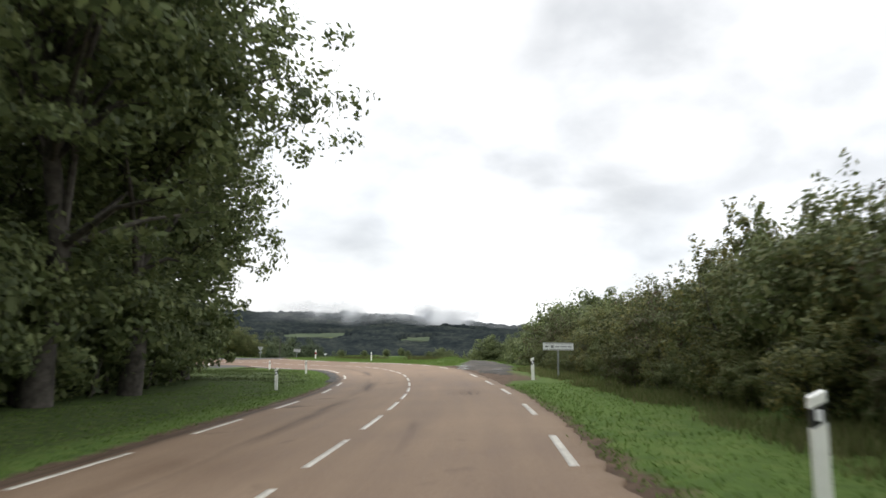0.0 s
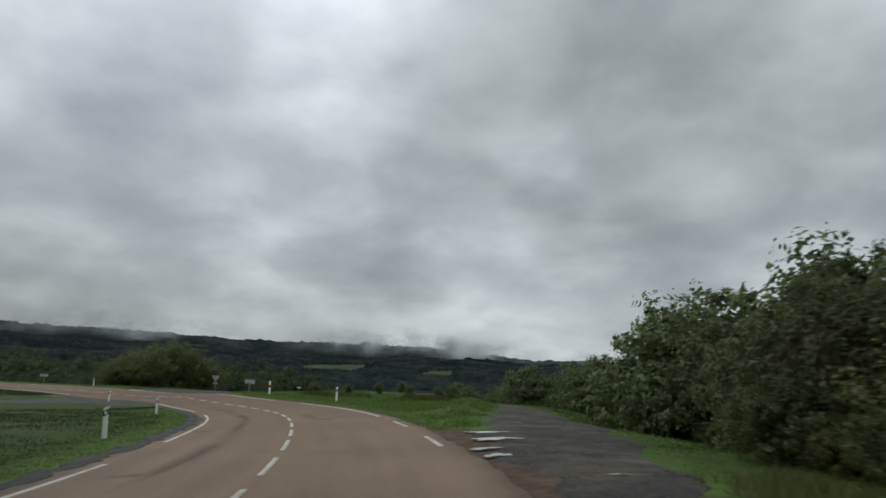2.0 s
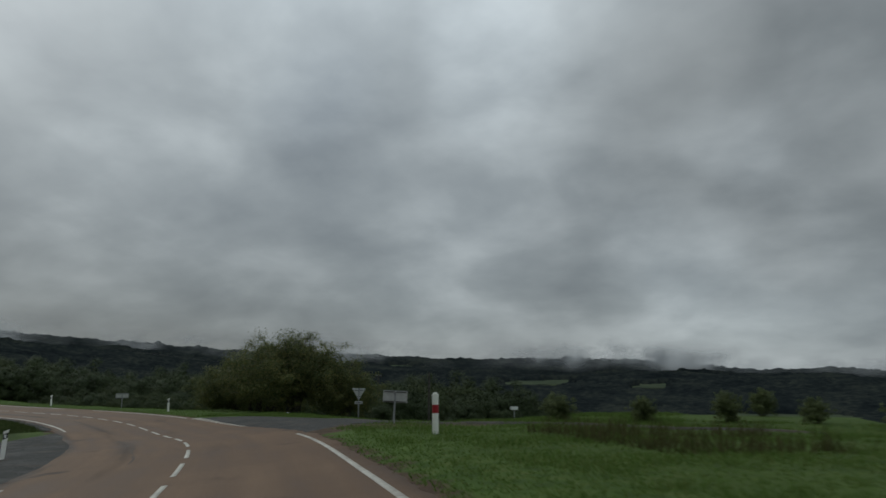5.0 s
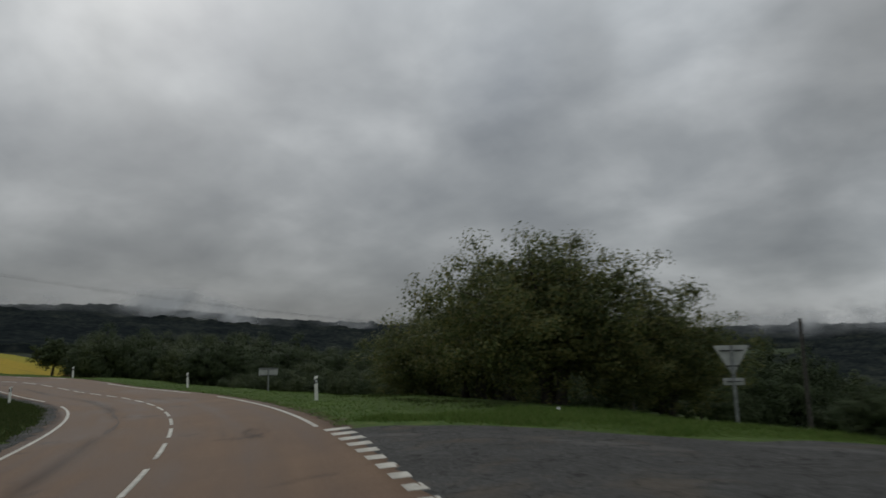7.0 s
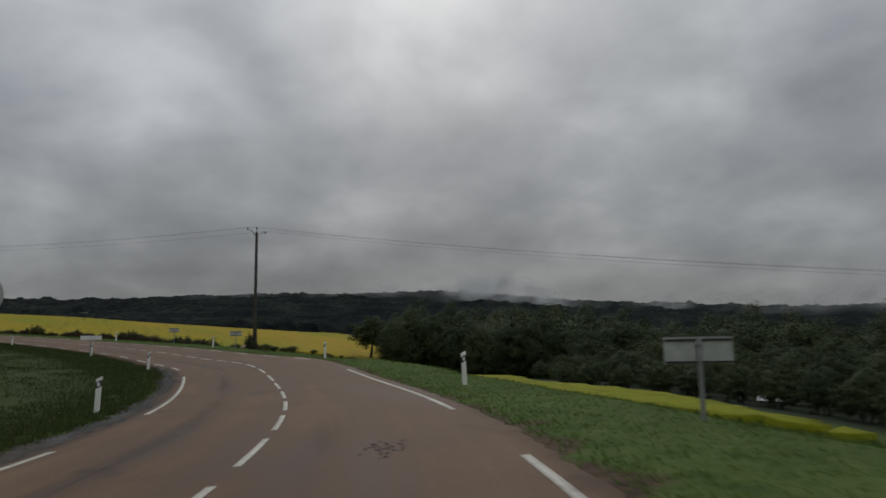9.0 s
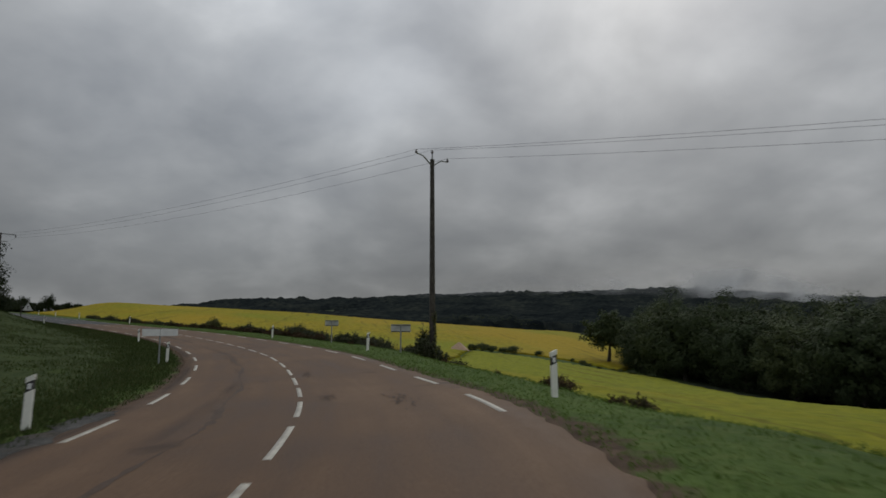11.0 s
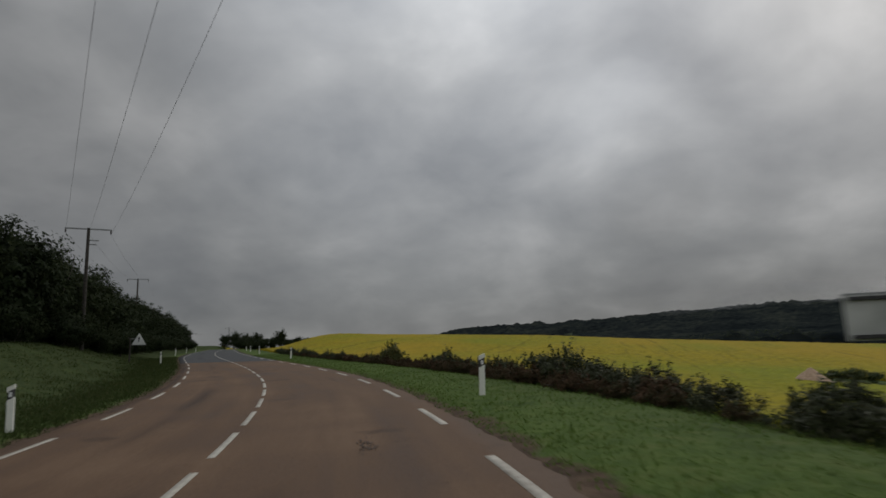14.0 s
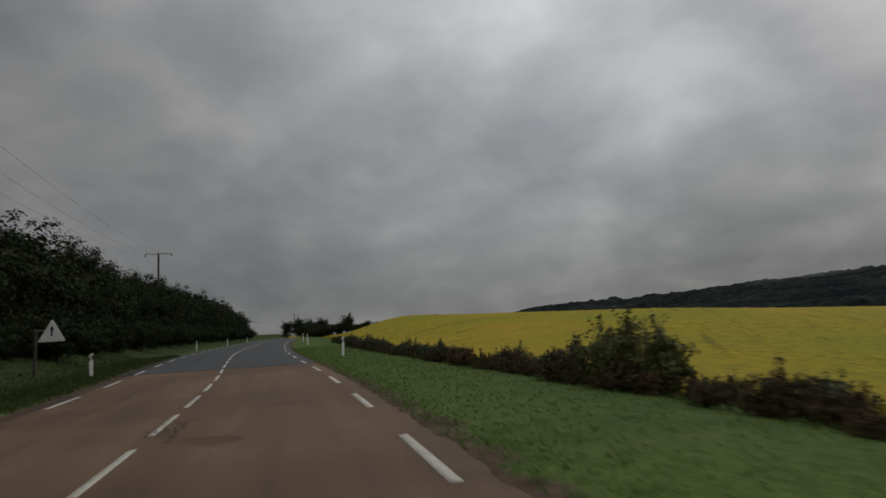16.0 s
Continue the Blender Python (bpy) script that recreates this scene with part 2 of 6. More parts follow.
def old_tar_material(title="old_grey_tarmac", gravel=0.53, warm=1.0, tone=1.0):
    """Worn grey tarmac with pale streaks, brown gravel patches and cracks."""
    mt = bpy.data.materials.new(title)
    mt.use_nodes = True
    nt = mt.node_tree
    b = nt.nodes["Principled BSDF"]
    b.inputs["Specular IOR Level"].default_value = 0.06
    noi, ramp, mixc, squeeze, bump = noise_kit(nt)
    pos = nt.nodes.new("ShaderNodeNewGeometry").outputs["Position"]
    c = ramp(noi(14.0, 6.0, pos, 0.7), [(p, (v * tone * warm, v * tone * 0.98, v * tone * 0.93 / warm)) for p, v in ((0.3, 0.036), (0.5, 0.062), (0.72, 0.118))])
    brown = ramp(noi(9.0, 6.0, pos, 0.7), [(0.3, (0.055, 0.046, 0.037)), (0.7, (0.13, 0.11, 0.088))])
    c = mixc(ramp(noi(0.55, 6.0, pos, 0.65), grey((gravel, 0), (gravel + 0.12, 0.8))), c, brown)
    pale = ramp(noi(20.0, 4.0, pos), [(0.3, (0.1, 0.1, 0.098)), (0.7, (0.17, 0.165, 0.155))])
    c = mixc(ramp(noi(0.8, 5.0, squeeze(pos, 0.35, 1.3, 1, 0.8)), grey((0.58, 0), (0.72, 0.6))), c, pale)
    vo = nt.nodes.new("ShaderNodeTexVoronoi"); vo.feature = 'DISTANCE_TO_EDGE'; vo.inputs["Scale"].default_value = 1.1
    wob = nt.nodes.new("ShaderNodeVectorMath"); wob.operation = 'MULTIPLY_ADD'
    nz = nt.nodes.new("ShaderNodeTexNoise"); nz.inputs["Scale"].default_value, nz.inputs["Detail"].default_value = 2.5, 4.0
    nt.links.new(pos, nz.inputs["Vector"]); nt.links.new(nz.outputs[1], wob.inputs[0])
    wob.inputs[1].default_value = (0.7, 0.7, 0.7); nt.links.new(pos, wob.inputs[2]); nt.links.new(wob.outputs[0], vo.inputs["Vector"])
    crack = ramp(vo.outputs["Distance"], grey((0.006, 0.8), (0.022, 0)))
    c = mixc(crack, c, ramp(noi(3.0, 2.0, pos), [(0.3, (0.014, 0.013, 0.012)), (0.7, (0.03, 0.028, 0.024))]))
    nt.links.new(c, b.inputs["Base Color"])
    nt.links.new(ramp(noi(0.7, 4.0, pos), grey((0.35, 0.75), (0.6, 0.95))), b.inputs["Roughness"])
    bump(noi(30.0, 5.0, pos, 0.7), 0.9, 0.02, b)
    return mt


M = {
    "post": material("white_plastic", [(0.72, 0.72, 0.66), (0.84, 0.84, 0.79)], 9, rough=0.45, big=1.5, attr="object"),
    "black": material("black_band", [(0.012, 0.012, 0.013), (0.03, 0.03, 0.03)], 20, rough=0.5),
    "reflector": material("reflector_grey", [(0.66, 0.67, 0.68), (0.8, 0.8, 0.8)], 60, rough=0.25),
    "red": material("red_band", [(0.24, 0.008, 0.014), (0.33, 0.014, 0.022)], 15, rough=0.45),
    "alu": material("galvanised_metal", [(0.2, 0.21, 0.21), (0.34, 0.35, 0.35)], 14, rough=0.5, metal=0.35, attr="object"),
    "signback": material("grey_sign_back", [(0.34, 0.35, 0.33), (0.52, 0.53, 0.51)], 3.0, rough=0.55, metal=0.1, attr="object"),
    "signdark": material("dark_rail", [(0.02, 0.02, 0.02), (0.05, 0.05, 0.05)], 20, rough=0.6),
    "signwhite": material("white_sign_face", [(0.66, 0.67, 0.66), (0.78, 0.79, 0.78)], 3.0, rough=0.4, attr="object"),
    "paint": material("road_paint", [(0.13, 0.1, 0.075), (0.345, 0.32, 0.27), (0.485, 0.46, 0.395)], 7, rough=0.6, big=0.6, bump=0.3, bscale=60, lo=0.25, hi=0.6),
    "tar": material("bitumen", [(0.06, 0.04, 0.029), (0.093, 0.062, 0.044)], 8, rough=0.75, big=1.2, bump=0.4, bscale=50, spec=0.2),
    "wood": material("weathered_pole_wood", [(0.03, 0.027, 0.023), (0.085, 0.076, 0.066)], 6, rough=0.85, bump=0.4, bscale=14, attr="object"),
    "ceramic": material("insulator_ceramic", [(0.05, 0.05, 0.05), (0.12, 0.1, 0.09)], 20, rough=0.25),
    "cable": material("cable", [(0.03, 0.03, 0.03), (0.05, 0.05, 0.05)], 5, rough=0.6),
    "bark": material("bark", [(0.03, 0.026, 0.02), (0.09, 0.08, 0.065)], 5, rough=0.95, bump=0.8, bscale=12, attr="object"),
    "grass": material("verge_grass", [(0.075, 0.124, 0.028), (0.104, 0.168, 0.038), (0.135, 0.175, 0.053)], 1.4, rough=0.9, island=True, big=0.15, trans=0.35, spec=0.1),
    "leaf_dark": material("oak_leaves", [(0.062, 0.078, 0.034), (0.115, 0.145, 0.056), (0.175, 0.2, 0.08)], 0.7, rough=0.6, island=True, trans=0.45, spec=0.2, attr="object"),
    "leaf_mid": material("hazel_leaves", [(0.05, 0.064, 0.022), (0.096, 0.108, 0.036), (0.175, 0.155, 0.05)], 0.55, rough=0.6, island=True, trans=0.32, spec=0.2, attr="object"),
    "leaf_hazel": material("yellowing_hazel_leaves", [(0.055, 0.074, 0.027), (0.105, 0.127, 0.044), (0.175, 0.165, 0.056)], 0.45, rough=0.6, island=True, trans=0.42, spec=0.2, attr="object"),
    "leaf_wood": material("woodland_leaves", [(0.034, 0.05, 0.021), (0.048, 0.066, 0.027), (0.07, 0.086, 0.034)], 0.3, rough=0.7, island=True, trans=0.12, obrand=0.3, spec=0.15, attr="object"),
    "leaf_bramble": material("bramble_leaves", [(0.05, 0.034, 0.02), (0.031, 0.037, 0.016), (0.043, 0.052, 0.021)], 0.9, rough=0.6, island=True, trans=0.15, obrand=0.2, spec=0.2, attr="object", lo=0.18, hi=0.62),
    "leaf_hedge": material("hedge_leaves", [(0.085, 0.055, 0.034), (0.07, 0.088, 0.032), (0.1, 0.125, 0.045), (0.15, 0.15, 0.06)], 0.7, rough=0.6, island=True, trans=0.35, obrand=0.3, spec=0.2, attr="object", lo=0.22, hi=0.72),
    # darker leaf copy: the roadside wood's shade is put into the colour
    "leaf_in_shade": material("shaded_wood_leaves", [(0.014, 0.022, 0.009), (0.022, 0.033, 0.013), (0.036, 0.046, 0.018)], 0.4, rough=0.8, island=True, trans=0.1, obrand=0.2, spec=0.1, attr="object"),
    # rough growth; the inner side's weaker light is put into its colour too
    "tuft": material("rough_darkened_grass", [(0.03, 0.047, 0.014), (0.046, 0.068, 0.02), (0.075, 0.082, 0.031)], 1.4, rough=0.9, island=True, big=0.15, trans=0.3, spec=0.1),
    "bank_grass": material("pale_bank_grass", [(0.085, 0.11, 0.035), (0.13, 0.15, 0.055), (0.17, 0.16, 0.075)], 1.2, rough=0.9, island=True, trans=0.35, spec=0.1),
    "bracken": material("rusty_bracken", [(0.04, 0.042, 0.018), (0.062, 0.042, 0.024), (0.09, 0.054, 0.032)], 0.9, rough=0.8, island=True, trans=0.15, spec=0.1, obrand=0.2, attr="object"),
    "dry": material("dry_grass_stalks", [(0.055, 0.06, 0.022), (0.09, 0.08, 0.035), (0.07, 0.085, 0.026)], 1.1, rough=0.9, island=True, trans=0.3, spec=0.1),
    # the blue cast of hazy distance is put into this colour
    "leaf_far": material("haze_blue_woods", [(0.009, 0.012, 0.0135), (0.018, 0.0225, 0.0225), (0.036, 0.041, 0.034)], 0.014, rough=0.9, big=0.11, lo=0.36, hi=0.64, spec=0.0),
    "pasture": material("distant_pasture", [(0.045, 0.06, 0.04), (0.075, 0.088, 0.056)], 0.01, rough=0.95, big=0.05, spec=0.0),
    "crop": crop_material(),
    "fresh_crop": crop_material("yellow_green_crop", 0.2),
    "old_tar": old_tar_material(),
    "broken_tar": old_tar_material("broken_brown_tarmac", 0.47, 1.05, 0.78),
    "rubble": material("pale_sand", [(0.3, 0.2, 0.13), (0.45, 0.33, 0.24)], 3, rough=0.95, bump=0.5, bscale=9),
    "roof": material("roof_slate", [(0.08, 0.07, 0.07), (0.15, 0.13, 0.12)], 1.5, rough=0.8),
    "render": material("pale_house_render", [(0.5, 0.48, 0.44), (0.62, 0.6, 0.56)], 0.6, rough=0.9),
    "glass": material("dark_window", [(0.02, 0.022, 0.025), (0.04, 0.045, 0.05)], 1.0, rough=0.15),
}


# ---- mesh helpers ----
def mesh_np(name, verts, faces, mat=None, smooth=False):
    verts = np.asarray(verts, np.float32)
    faces = np.asarray(faces, np.int32)
    me = bpy.data.meshes.new(name)
    me.vertices.add(len(verts))
    me.vertices.foreach_set("co", verts.ravel())
    k = faces.shape[1]
    me.loops.add(faces.size)
    me.loops.foreach_set("vertex_index", faces.ravel())
    me.polygons.add(len(faces))
    me.polygons.foreach_set("loop_start", np.arange(0, faces.size, k, dtype=np.int32))
    if smooth:
        me.polygons.foreach_set("use_smooth", np.ones(len(faces), bool))
    me.update(calc_edges=True)
    if mat:
        me.materials.append(mat)
    return me


def put(name, me, parent=None, label="", loc=None):
    ob = new(name, me)
    if parent:
        ob.parent = parent
    if loc is not None:
        ob.location = loc
    if label:
        tagged(ob, label)
    return ob


def part(name, bm, mat, parent, label=""):
    me = bpy.data.meshes.new(name)
    bm.to_mesh(me)
    bm.free()
    if mat:
        me.materials.append(mat)
    return put(name, me, parent, label)


def box(sx, sy, sz, x=0, y=0, z=0, bevel=0.0, turn=None):
    bm = bmesh.new()
    m = Matrix.Translation((x, y, z)) @ (turn or Matrix()) @ Matrix.Diagonal((sx, sy, sz, 1))
    bmesh.ops.create_cube(bm, size=1.0, matrix=m)
    if bevel:
        bmesh.ops.bevel(bm, geom=bm.edges[:], offset=bevel, segments=2, affect='EDGES')
    return bm


def tube(pts, radii, seg=8, closed=True):
    """Verts and quads of a tapered tube along points."""
    pts = np.asarray(pts, float)
    t = np.gradient(pts, axis=0)
    t /= np.linalg.norm(t, axis=1)[:, None] + 1e-9
    a = np.where(np.abs(t[:, 2:3]) > 0.9, np.array([[1.0, 0, 0]]), np.array([[0, 0, 1.0]]))
    u = np.cross(t, a); u /= np.linalg.norm(u, axis=1)[:, None]
    v = np.cross(t, u)
    ang = np.linspace(0, 2 * np.pi, seg, endpoint=False)
    ring = np.cos(ang)[None, :, None] * u[:, None] + np.sin(ang)[None, :, None] * v[:, None]
    V = (pts[:, None] + ring * np.asarray(radii, float)[:, None, None]).reshape(-1, 3)
    F = []
    for i in range(len(pts) - 1):
        for j in range(seg):
            F.append((i * seg + j, i * seg + (j + 1) % seg, (i + 1) * seg + (j + 1) % seg, (i + 1) * seg + j))
    return V, F


def join(parts):
    V, F, o = [], [], 0
    for v, f in parts:
        V.append(np.asarray(v)); F.append(np.asarray(f, int) + o); o += len(v)
    return np.vstack(V), np.vstack(F)


# ---- the road's line ----
ROAD_S = [
    -60, -20, -7.5, 5, 17.5, 30, 42.5, 55, 67.5, 80, 92.5, 105,
    117.5, 130, 142.5, 155, 167.5, 180, 192.5, 205, 217.5, 230, 242.5, 255,
    267.5, 280, 292.5, 310, 335, 370, 410, 458,
]
ROAD_XY = [
    (-0.91, -62.63), (0.93, -22.67), (1.53, -10.18), (2.14, 2.30), (2.73, 14.74), (2.58, 27.11),
    (1.46, 39.27), (-1.04, 51.17), (-4.63, 62.83), (-9.67, 74.01), (-16.34, 84.41), (-23.61, 93.95),
    (-32.43, 102.41), (-42.10, 109.72), (-52.67, 115.84), (-63.89, 120.46), (-75.90, 123.36), (-88.06, 124.77),
    (-100.28, 124.00), (-112.39, 122.01), (-124.24, 118.63), (-135.70, 114.22), (-146.80, 108.90), (-157.65, 102.67),
    (-168.30, 96.04), (-178.76, 89.06), (-189.27, 82.17), (-204.26, 73.04), (-225.86, 60.40), (-256.39, 43.23),
    (-291.34, 23.73), (-333.15, 0.07),
]
ROAD_Z = [
    3.23, 2.14, 1.79, 1.43, 1.13, 0.74, 0.49, 0.15, -0.31, -0.84, -1.24, -1.48,
    -2.00, -2.07, -2.19, -2.30, -2.27, -1.81, -1.60, -1.15, -0.65, -0.09, 0.52, 1.15,
    1.80, 2.49, 3.17, 4.05, 5.26, 6.91, 8.78, 11.03,
]
ROAD_BANK = [
    0.056, 0.055, 0.054, 0.053, 0.049, 0.049, 0.061, 0.071, 0.071, 0.081, 0.087, 0.082,
    0.071, 0.055, 0.040, 0.041, 0.048, 0.052, 0.052, 0.047, 0.041, 0.033, 0.032, 0.024,
    0.009, 0.000, 0.000, 0.000, 0.000, 0.000, 0.000, 0.000,
]
KS = np.array(ROAD_S, float)


def hermite(xk, yk, x):
    yk = np.asarray(yk, float)
    one = yk.ndim == 1
    if one:
        yk = yk[:, None]
    m = np.gradient(yk, xk, axis=0)
    x = np.asarray(x, float)
    i = np.clip(np.searchsorted(xk, x) - 1, 0, len(xk) - 2)
    h = (xk[i + 1] - xk[i])[:, None]
    u = ((x - xk[i]) / (xk[i + 1] - xk[i]))[:, None]
    r = (2 * u**3 - 3 * u**2 + 1) * yk[i] + (u**3 - 2 * u**2 + u) * h * m[i] + (3 * u**2 - 2 * u**3) * yk[i + 1] + (u**3 - u**2) * h * m[i + 1]
    return r[:, 0] if one else r


ST = np.arange(-60.0, 457.9, 0.5)
CL = np.c_[hermite(KS, ROAD_XY, ST), hermite(KS, ROAD_Z, ST)]
TAN = np.gradient(CL[:, :2], axis=0)
TAN /= np.linalg.norm(TAN, axis=1)[:, None]
NOR = np.stack([TAN[:, 1], -TAN[:, 0]], 1)
BANK = np.interp(ST, KS, ROAD_BANK)


def at(s, n):
    """The place on the road's line at s, n metres to its right, with the road's height there."""
    s, n = np.atleast_1d(np.asarray(s, float)), np.atleast_1d(np.asarray(n, float))
    c = np.stack([np.interp(s, ST, CL[:, i]) for i in range(3)], 1)
    q = np.stack([np.interp(s, ST, NOR[:, i]) for i in range(2)], 1)
    b = np.interp(s, ST, BANK)
    return np.c_[c[:, :2] + q * n[:, None], c[:, 2] + b * np.clip(n, -4.3, 4.3)]


def nearest(x, y):
    """s, n, centre height and bank of the road's point nearest to each place."""
    x, y = np.ravel(x), np.ravel(y)
    S, Nn, Z, B = (np.empty(len(x)) for _ in range(4))
    for a in range(0, len(x), 20000):
        q = slice(a, a + 20000)
        d = (x[q, None] - CL[None, ::2, 0]) ** 2 + (y[q, None] - CL[None, ::2, 1]) ** 2
        i = np.argmin(d, 1) * 2
        vx, vy = x[q] - CL[i, 0], y[q] - CL[i, 1]
        S[q] = ST[i] + np.clip(vx * TAN[i, 0] + vy * TAN[i, 1], -0.6, 0.6)
        Nn[q] = vx * NOR[i, 0] + vy * NOR[i, 1]
        far = np.hypot(vx, vy)
        Nn[q] = np.where(far > np.abs(Nn[q]) + 1.5, np.sign(Nn[q] + 1e-9) * far, Nn[q])
        Z[q] = np.interp(S[q], ST, CL[:, 2])
        B[q] = BANK[i]
    return S, Nn, Z, B


def step(a, b, x):
    u = np.clip((x - a) / (b - a), 0, 1)
    return u * u * (3 - 2 * u)


# ---- the lie of the land: heights round a middle, by bearing and distance ----
MID = (-80.0, 110.0)
BEAR = [-130, -60, -20, 15, 40, 55, 67, 78, 90, 103, 116, 135, 180, 230]
RING = [0, 60, 120, 230, 450, 900, 1700, 3600]
H60 = [-3, -5.5, -6, -5.5, -5, -4.5, -4, -3.2, -2.2, -1.0, 0.0, 1.0, 1.5, -3]
H120 = [-9, -15, -16, -14, -10, -6, -3.9, -2, 0.8, 3.2, 4.5, 5, 6, -9]
H230 = [-14, -28, -31, -28, -20, -9, 3, 6, 9.7, 12.4, 13, 13.5, 14, -14]
H450 = [-20, -50, -58, -58, -45, -20, -4, 2, 6, 9, 11, 18, 20, -20]
H900 = [-10, -45, -48, -42, -15, 15, 35, 35, 30, 27, 22, 25, 25, -10]
H1700 = [20, 14, 14, 37, 66, 100, 112, 112, 100, 84, 60, 60, 60, 20]
TABLE = np.array([[-2.6] * 14, H60, H120, H230, H450, H900, H1700, [0.6 * h for h in H1700]])


def fbm(x, y, k, seed=0.0):
    """A smooth sum of waves, about -1 to 1, with no table behind it."""
    r = np.zeros_like(x)
    for i in range(5):
        a = 1.7 * i + seed
        r += np.sin((x * math.cos(a) + y * math.sin(a)) * k * (1 + 0.61 * i) + 3.1 * i + seed * 5) / (1 + 0.5 * i)
    return r / 2.6


CREST_AT = [-60, -22, -18, -13, -8, -4, 0, 7, 13, 20, 28, 34, 40, 45, 50, 53, 57, 60.5, 64, 70, 78, 86, 92, 96, 99, 103, 110]
CREST_UP = [0, -6, -10, -3, -8, 3, 6, 6, 6, 11, 3, 3, 5, -1, 2, 8, 14, 15, 3, -1, 0, -2, -3, 3, 7, 0, 0]


def land(x, y):
    x, y = np.ravel(x).astype(float), np.ravel(y).astype(float)
    dx, dy = x - MID[0], y - MID[1]
    r = np.hypot(dx, dy)
    az = np.degrees(np.arctan2(-dx, dy))
    az = np.where(az < -130, az + 360, az)
    cols = np.stack([np.interp(az, BEAR, row) for row in TABLE], 1)
    i = np.clip(np.searchsorted(RING, r) - 1, 0, len(RING) - 2)
    rk = np.array(RING, float)
    u = np.clip((r - rk[i]) / (rk[i + 1] - rk[i]), 0, 1)
    k = np.arange(len(x))
    z = cols[k, i] * (1 - u) + cols[k, i + 1] * u
    far = step(300, 1200, r)
    z += fbm(x, y, 0.004, 2.0) * 11 * far + fbm(x, y, 0.012, 0.7) * 5 * far + fbm(x, y, 0.05, 1.3) * 0.35
    z += np.interp(az, CREST_AT, CREST_UP) * step(1150, 1650, r)
    s, n, zc, b = nearest(x, y)
    e = zc + b * np.clip(n, -4.3, 4.3)
    a = np.abs(n)
    right = n > 0
    verge = np.where(right, 0.07 * step(4.2, 6, a), -0.05 * step(4.2, 5.5, a))
    # a bank under the hedge on the outside before the lay-by
    verge += np.where(right, 1.9 * step(7.6, 12, a) * (1 - step(24, 42, s)), 0)
    # the ground falls to the crop beyond the verge on the outside of the bend
    brow = np.interp(s, [174, 184, 200, 208], [6.8, 5.7, 5.7, 6.8])
    verge += np.where(right, -1.7 * step(0, 1, (a - brow) / 6.0) * step(138, 158, s) * (1 - 0.55 * step(205, 235, s)), 0)
    verge += np.where(right, -0.17 * np.exp(-((s - 183) / 4.5) ** 2) * step(4.5, 5.6, a), 0)
    # a shallow ditch and a low bank inside
    verge += np.where(~right, (-0.12 * np.exp(-((a - 7.0) / 0.9) ** 2) + 0.5 * step(8.5, 16, a) * step(140, 175, s)), 0)
    verge += np.where(~right, 1.6 * step(7, 14, a) * step(225, 262, s), 0)
    wide = step(58, 76, s) * (1 - step(98, 114, s))
    w = np.where(right, step(9 + 8 * wide, 32 + 14 * wide, a), step(14, 60, a))
    near = e + verge + 0.05 * fbm(x, y, 0.9, 0.4) * step(4.6, 7, a)
    z = near * (1 - w) + z * w
    # a grassy hump between the road and the far end of the lay-by
    left = np.interp(y, [46, 55, 65, 72, 80], [5.0, 5.4, 6.2, 6.6, 6.4])
    z += np.where(right, 0.42 * np.exp(-((x - left + 1.9) / 1.0) ** 2) * step(55, 63, y) * (1 - step(80, 88, y)) * step(5.0, 6.5, a), 0)
    # a grassy knoll behind the old track at the side road
    k = step(-22.5, -19.5, x) * (1 - step(0, 8, x)) * step(103.2, 106.5, y) * (1 - step(113.5, 120, y))
    z = z * (1 - k) + np.maximum(z, -1.8 + 0.083 * np.clip(x + 20.1, 0, 8)) * k
    # a hollow at the outer corner of the side road
    z -= 0.24 * np.exp(-((x + 30.2) ** 2 + (y - 120.2) ** 2) / 7.0)
    return np.where(a < 3.7, e - 0.07, np.where(a < 4.3, e - 0.07 + 0.03 * (a - 3.7) / 0.6, np.where(a < 4.9, e - 0.04 + (near - e + 0.04) * (a - 4.3) / 0.6, z)))


def graded(lo, hi, a, b, d):
    core = list(np.arange(a, b + 0.01, d))
    s, x = d, a
    left = []
    while x > lo:
        s *= 1.09; x -= s; left.append(x)
    s, x = d, core[-1]
    rightw = []
    while x < hi:
        s *= 1.09; x += s; rightw.append(x)
    return np.array(left[::-1] + core + rightw)


GX, GY = graded(-4200, 4200, -232, 34, 0.9), graded(-4200, 4200, -14, 158, 0.9)
XX, YY = np.meshgrid(GX, GY)
GZ = land(XX, YY).reshape(XX.shape)


def gz(x, y):
    """The ground's height, as its mesh has it."""
    x, y = np.atleast_1d(np.asarray(x, float)), np.atleast_1d(np.asarray(y, float))
    i = np.clip(np.searchsorted(GX, x) - 1, 0, len(GX) - 2)
    j = np.clip(np.searchsorted(GY, y) - 1, 0, len(GY) - 2)
    u, v = (x - GX[i]) / (GX[i + 1] - GX[i]), (y - GY[j]) / (GY[j + 1] - GY[j])
    return (GZ[j, i] * (1 - u) + GZ[j, i + 1] * u) * (1 - v) + (GZ[j + 1, i] * (1 - u) + GZ[j + 1, i + 1] * u) * v


def gz1(x, y):
    return float(gz(x, y)[0])


def grid_faces(nx, ny):
    i, j = np.meshgrid(np.arange(nx - 1), np.arange(ny - 1))
    a = (j * nx + i).ravel()
    return np.stack([a, a + 1, a + 1 + nx, a + nx], 1)


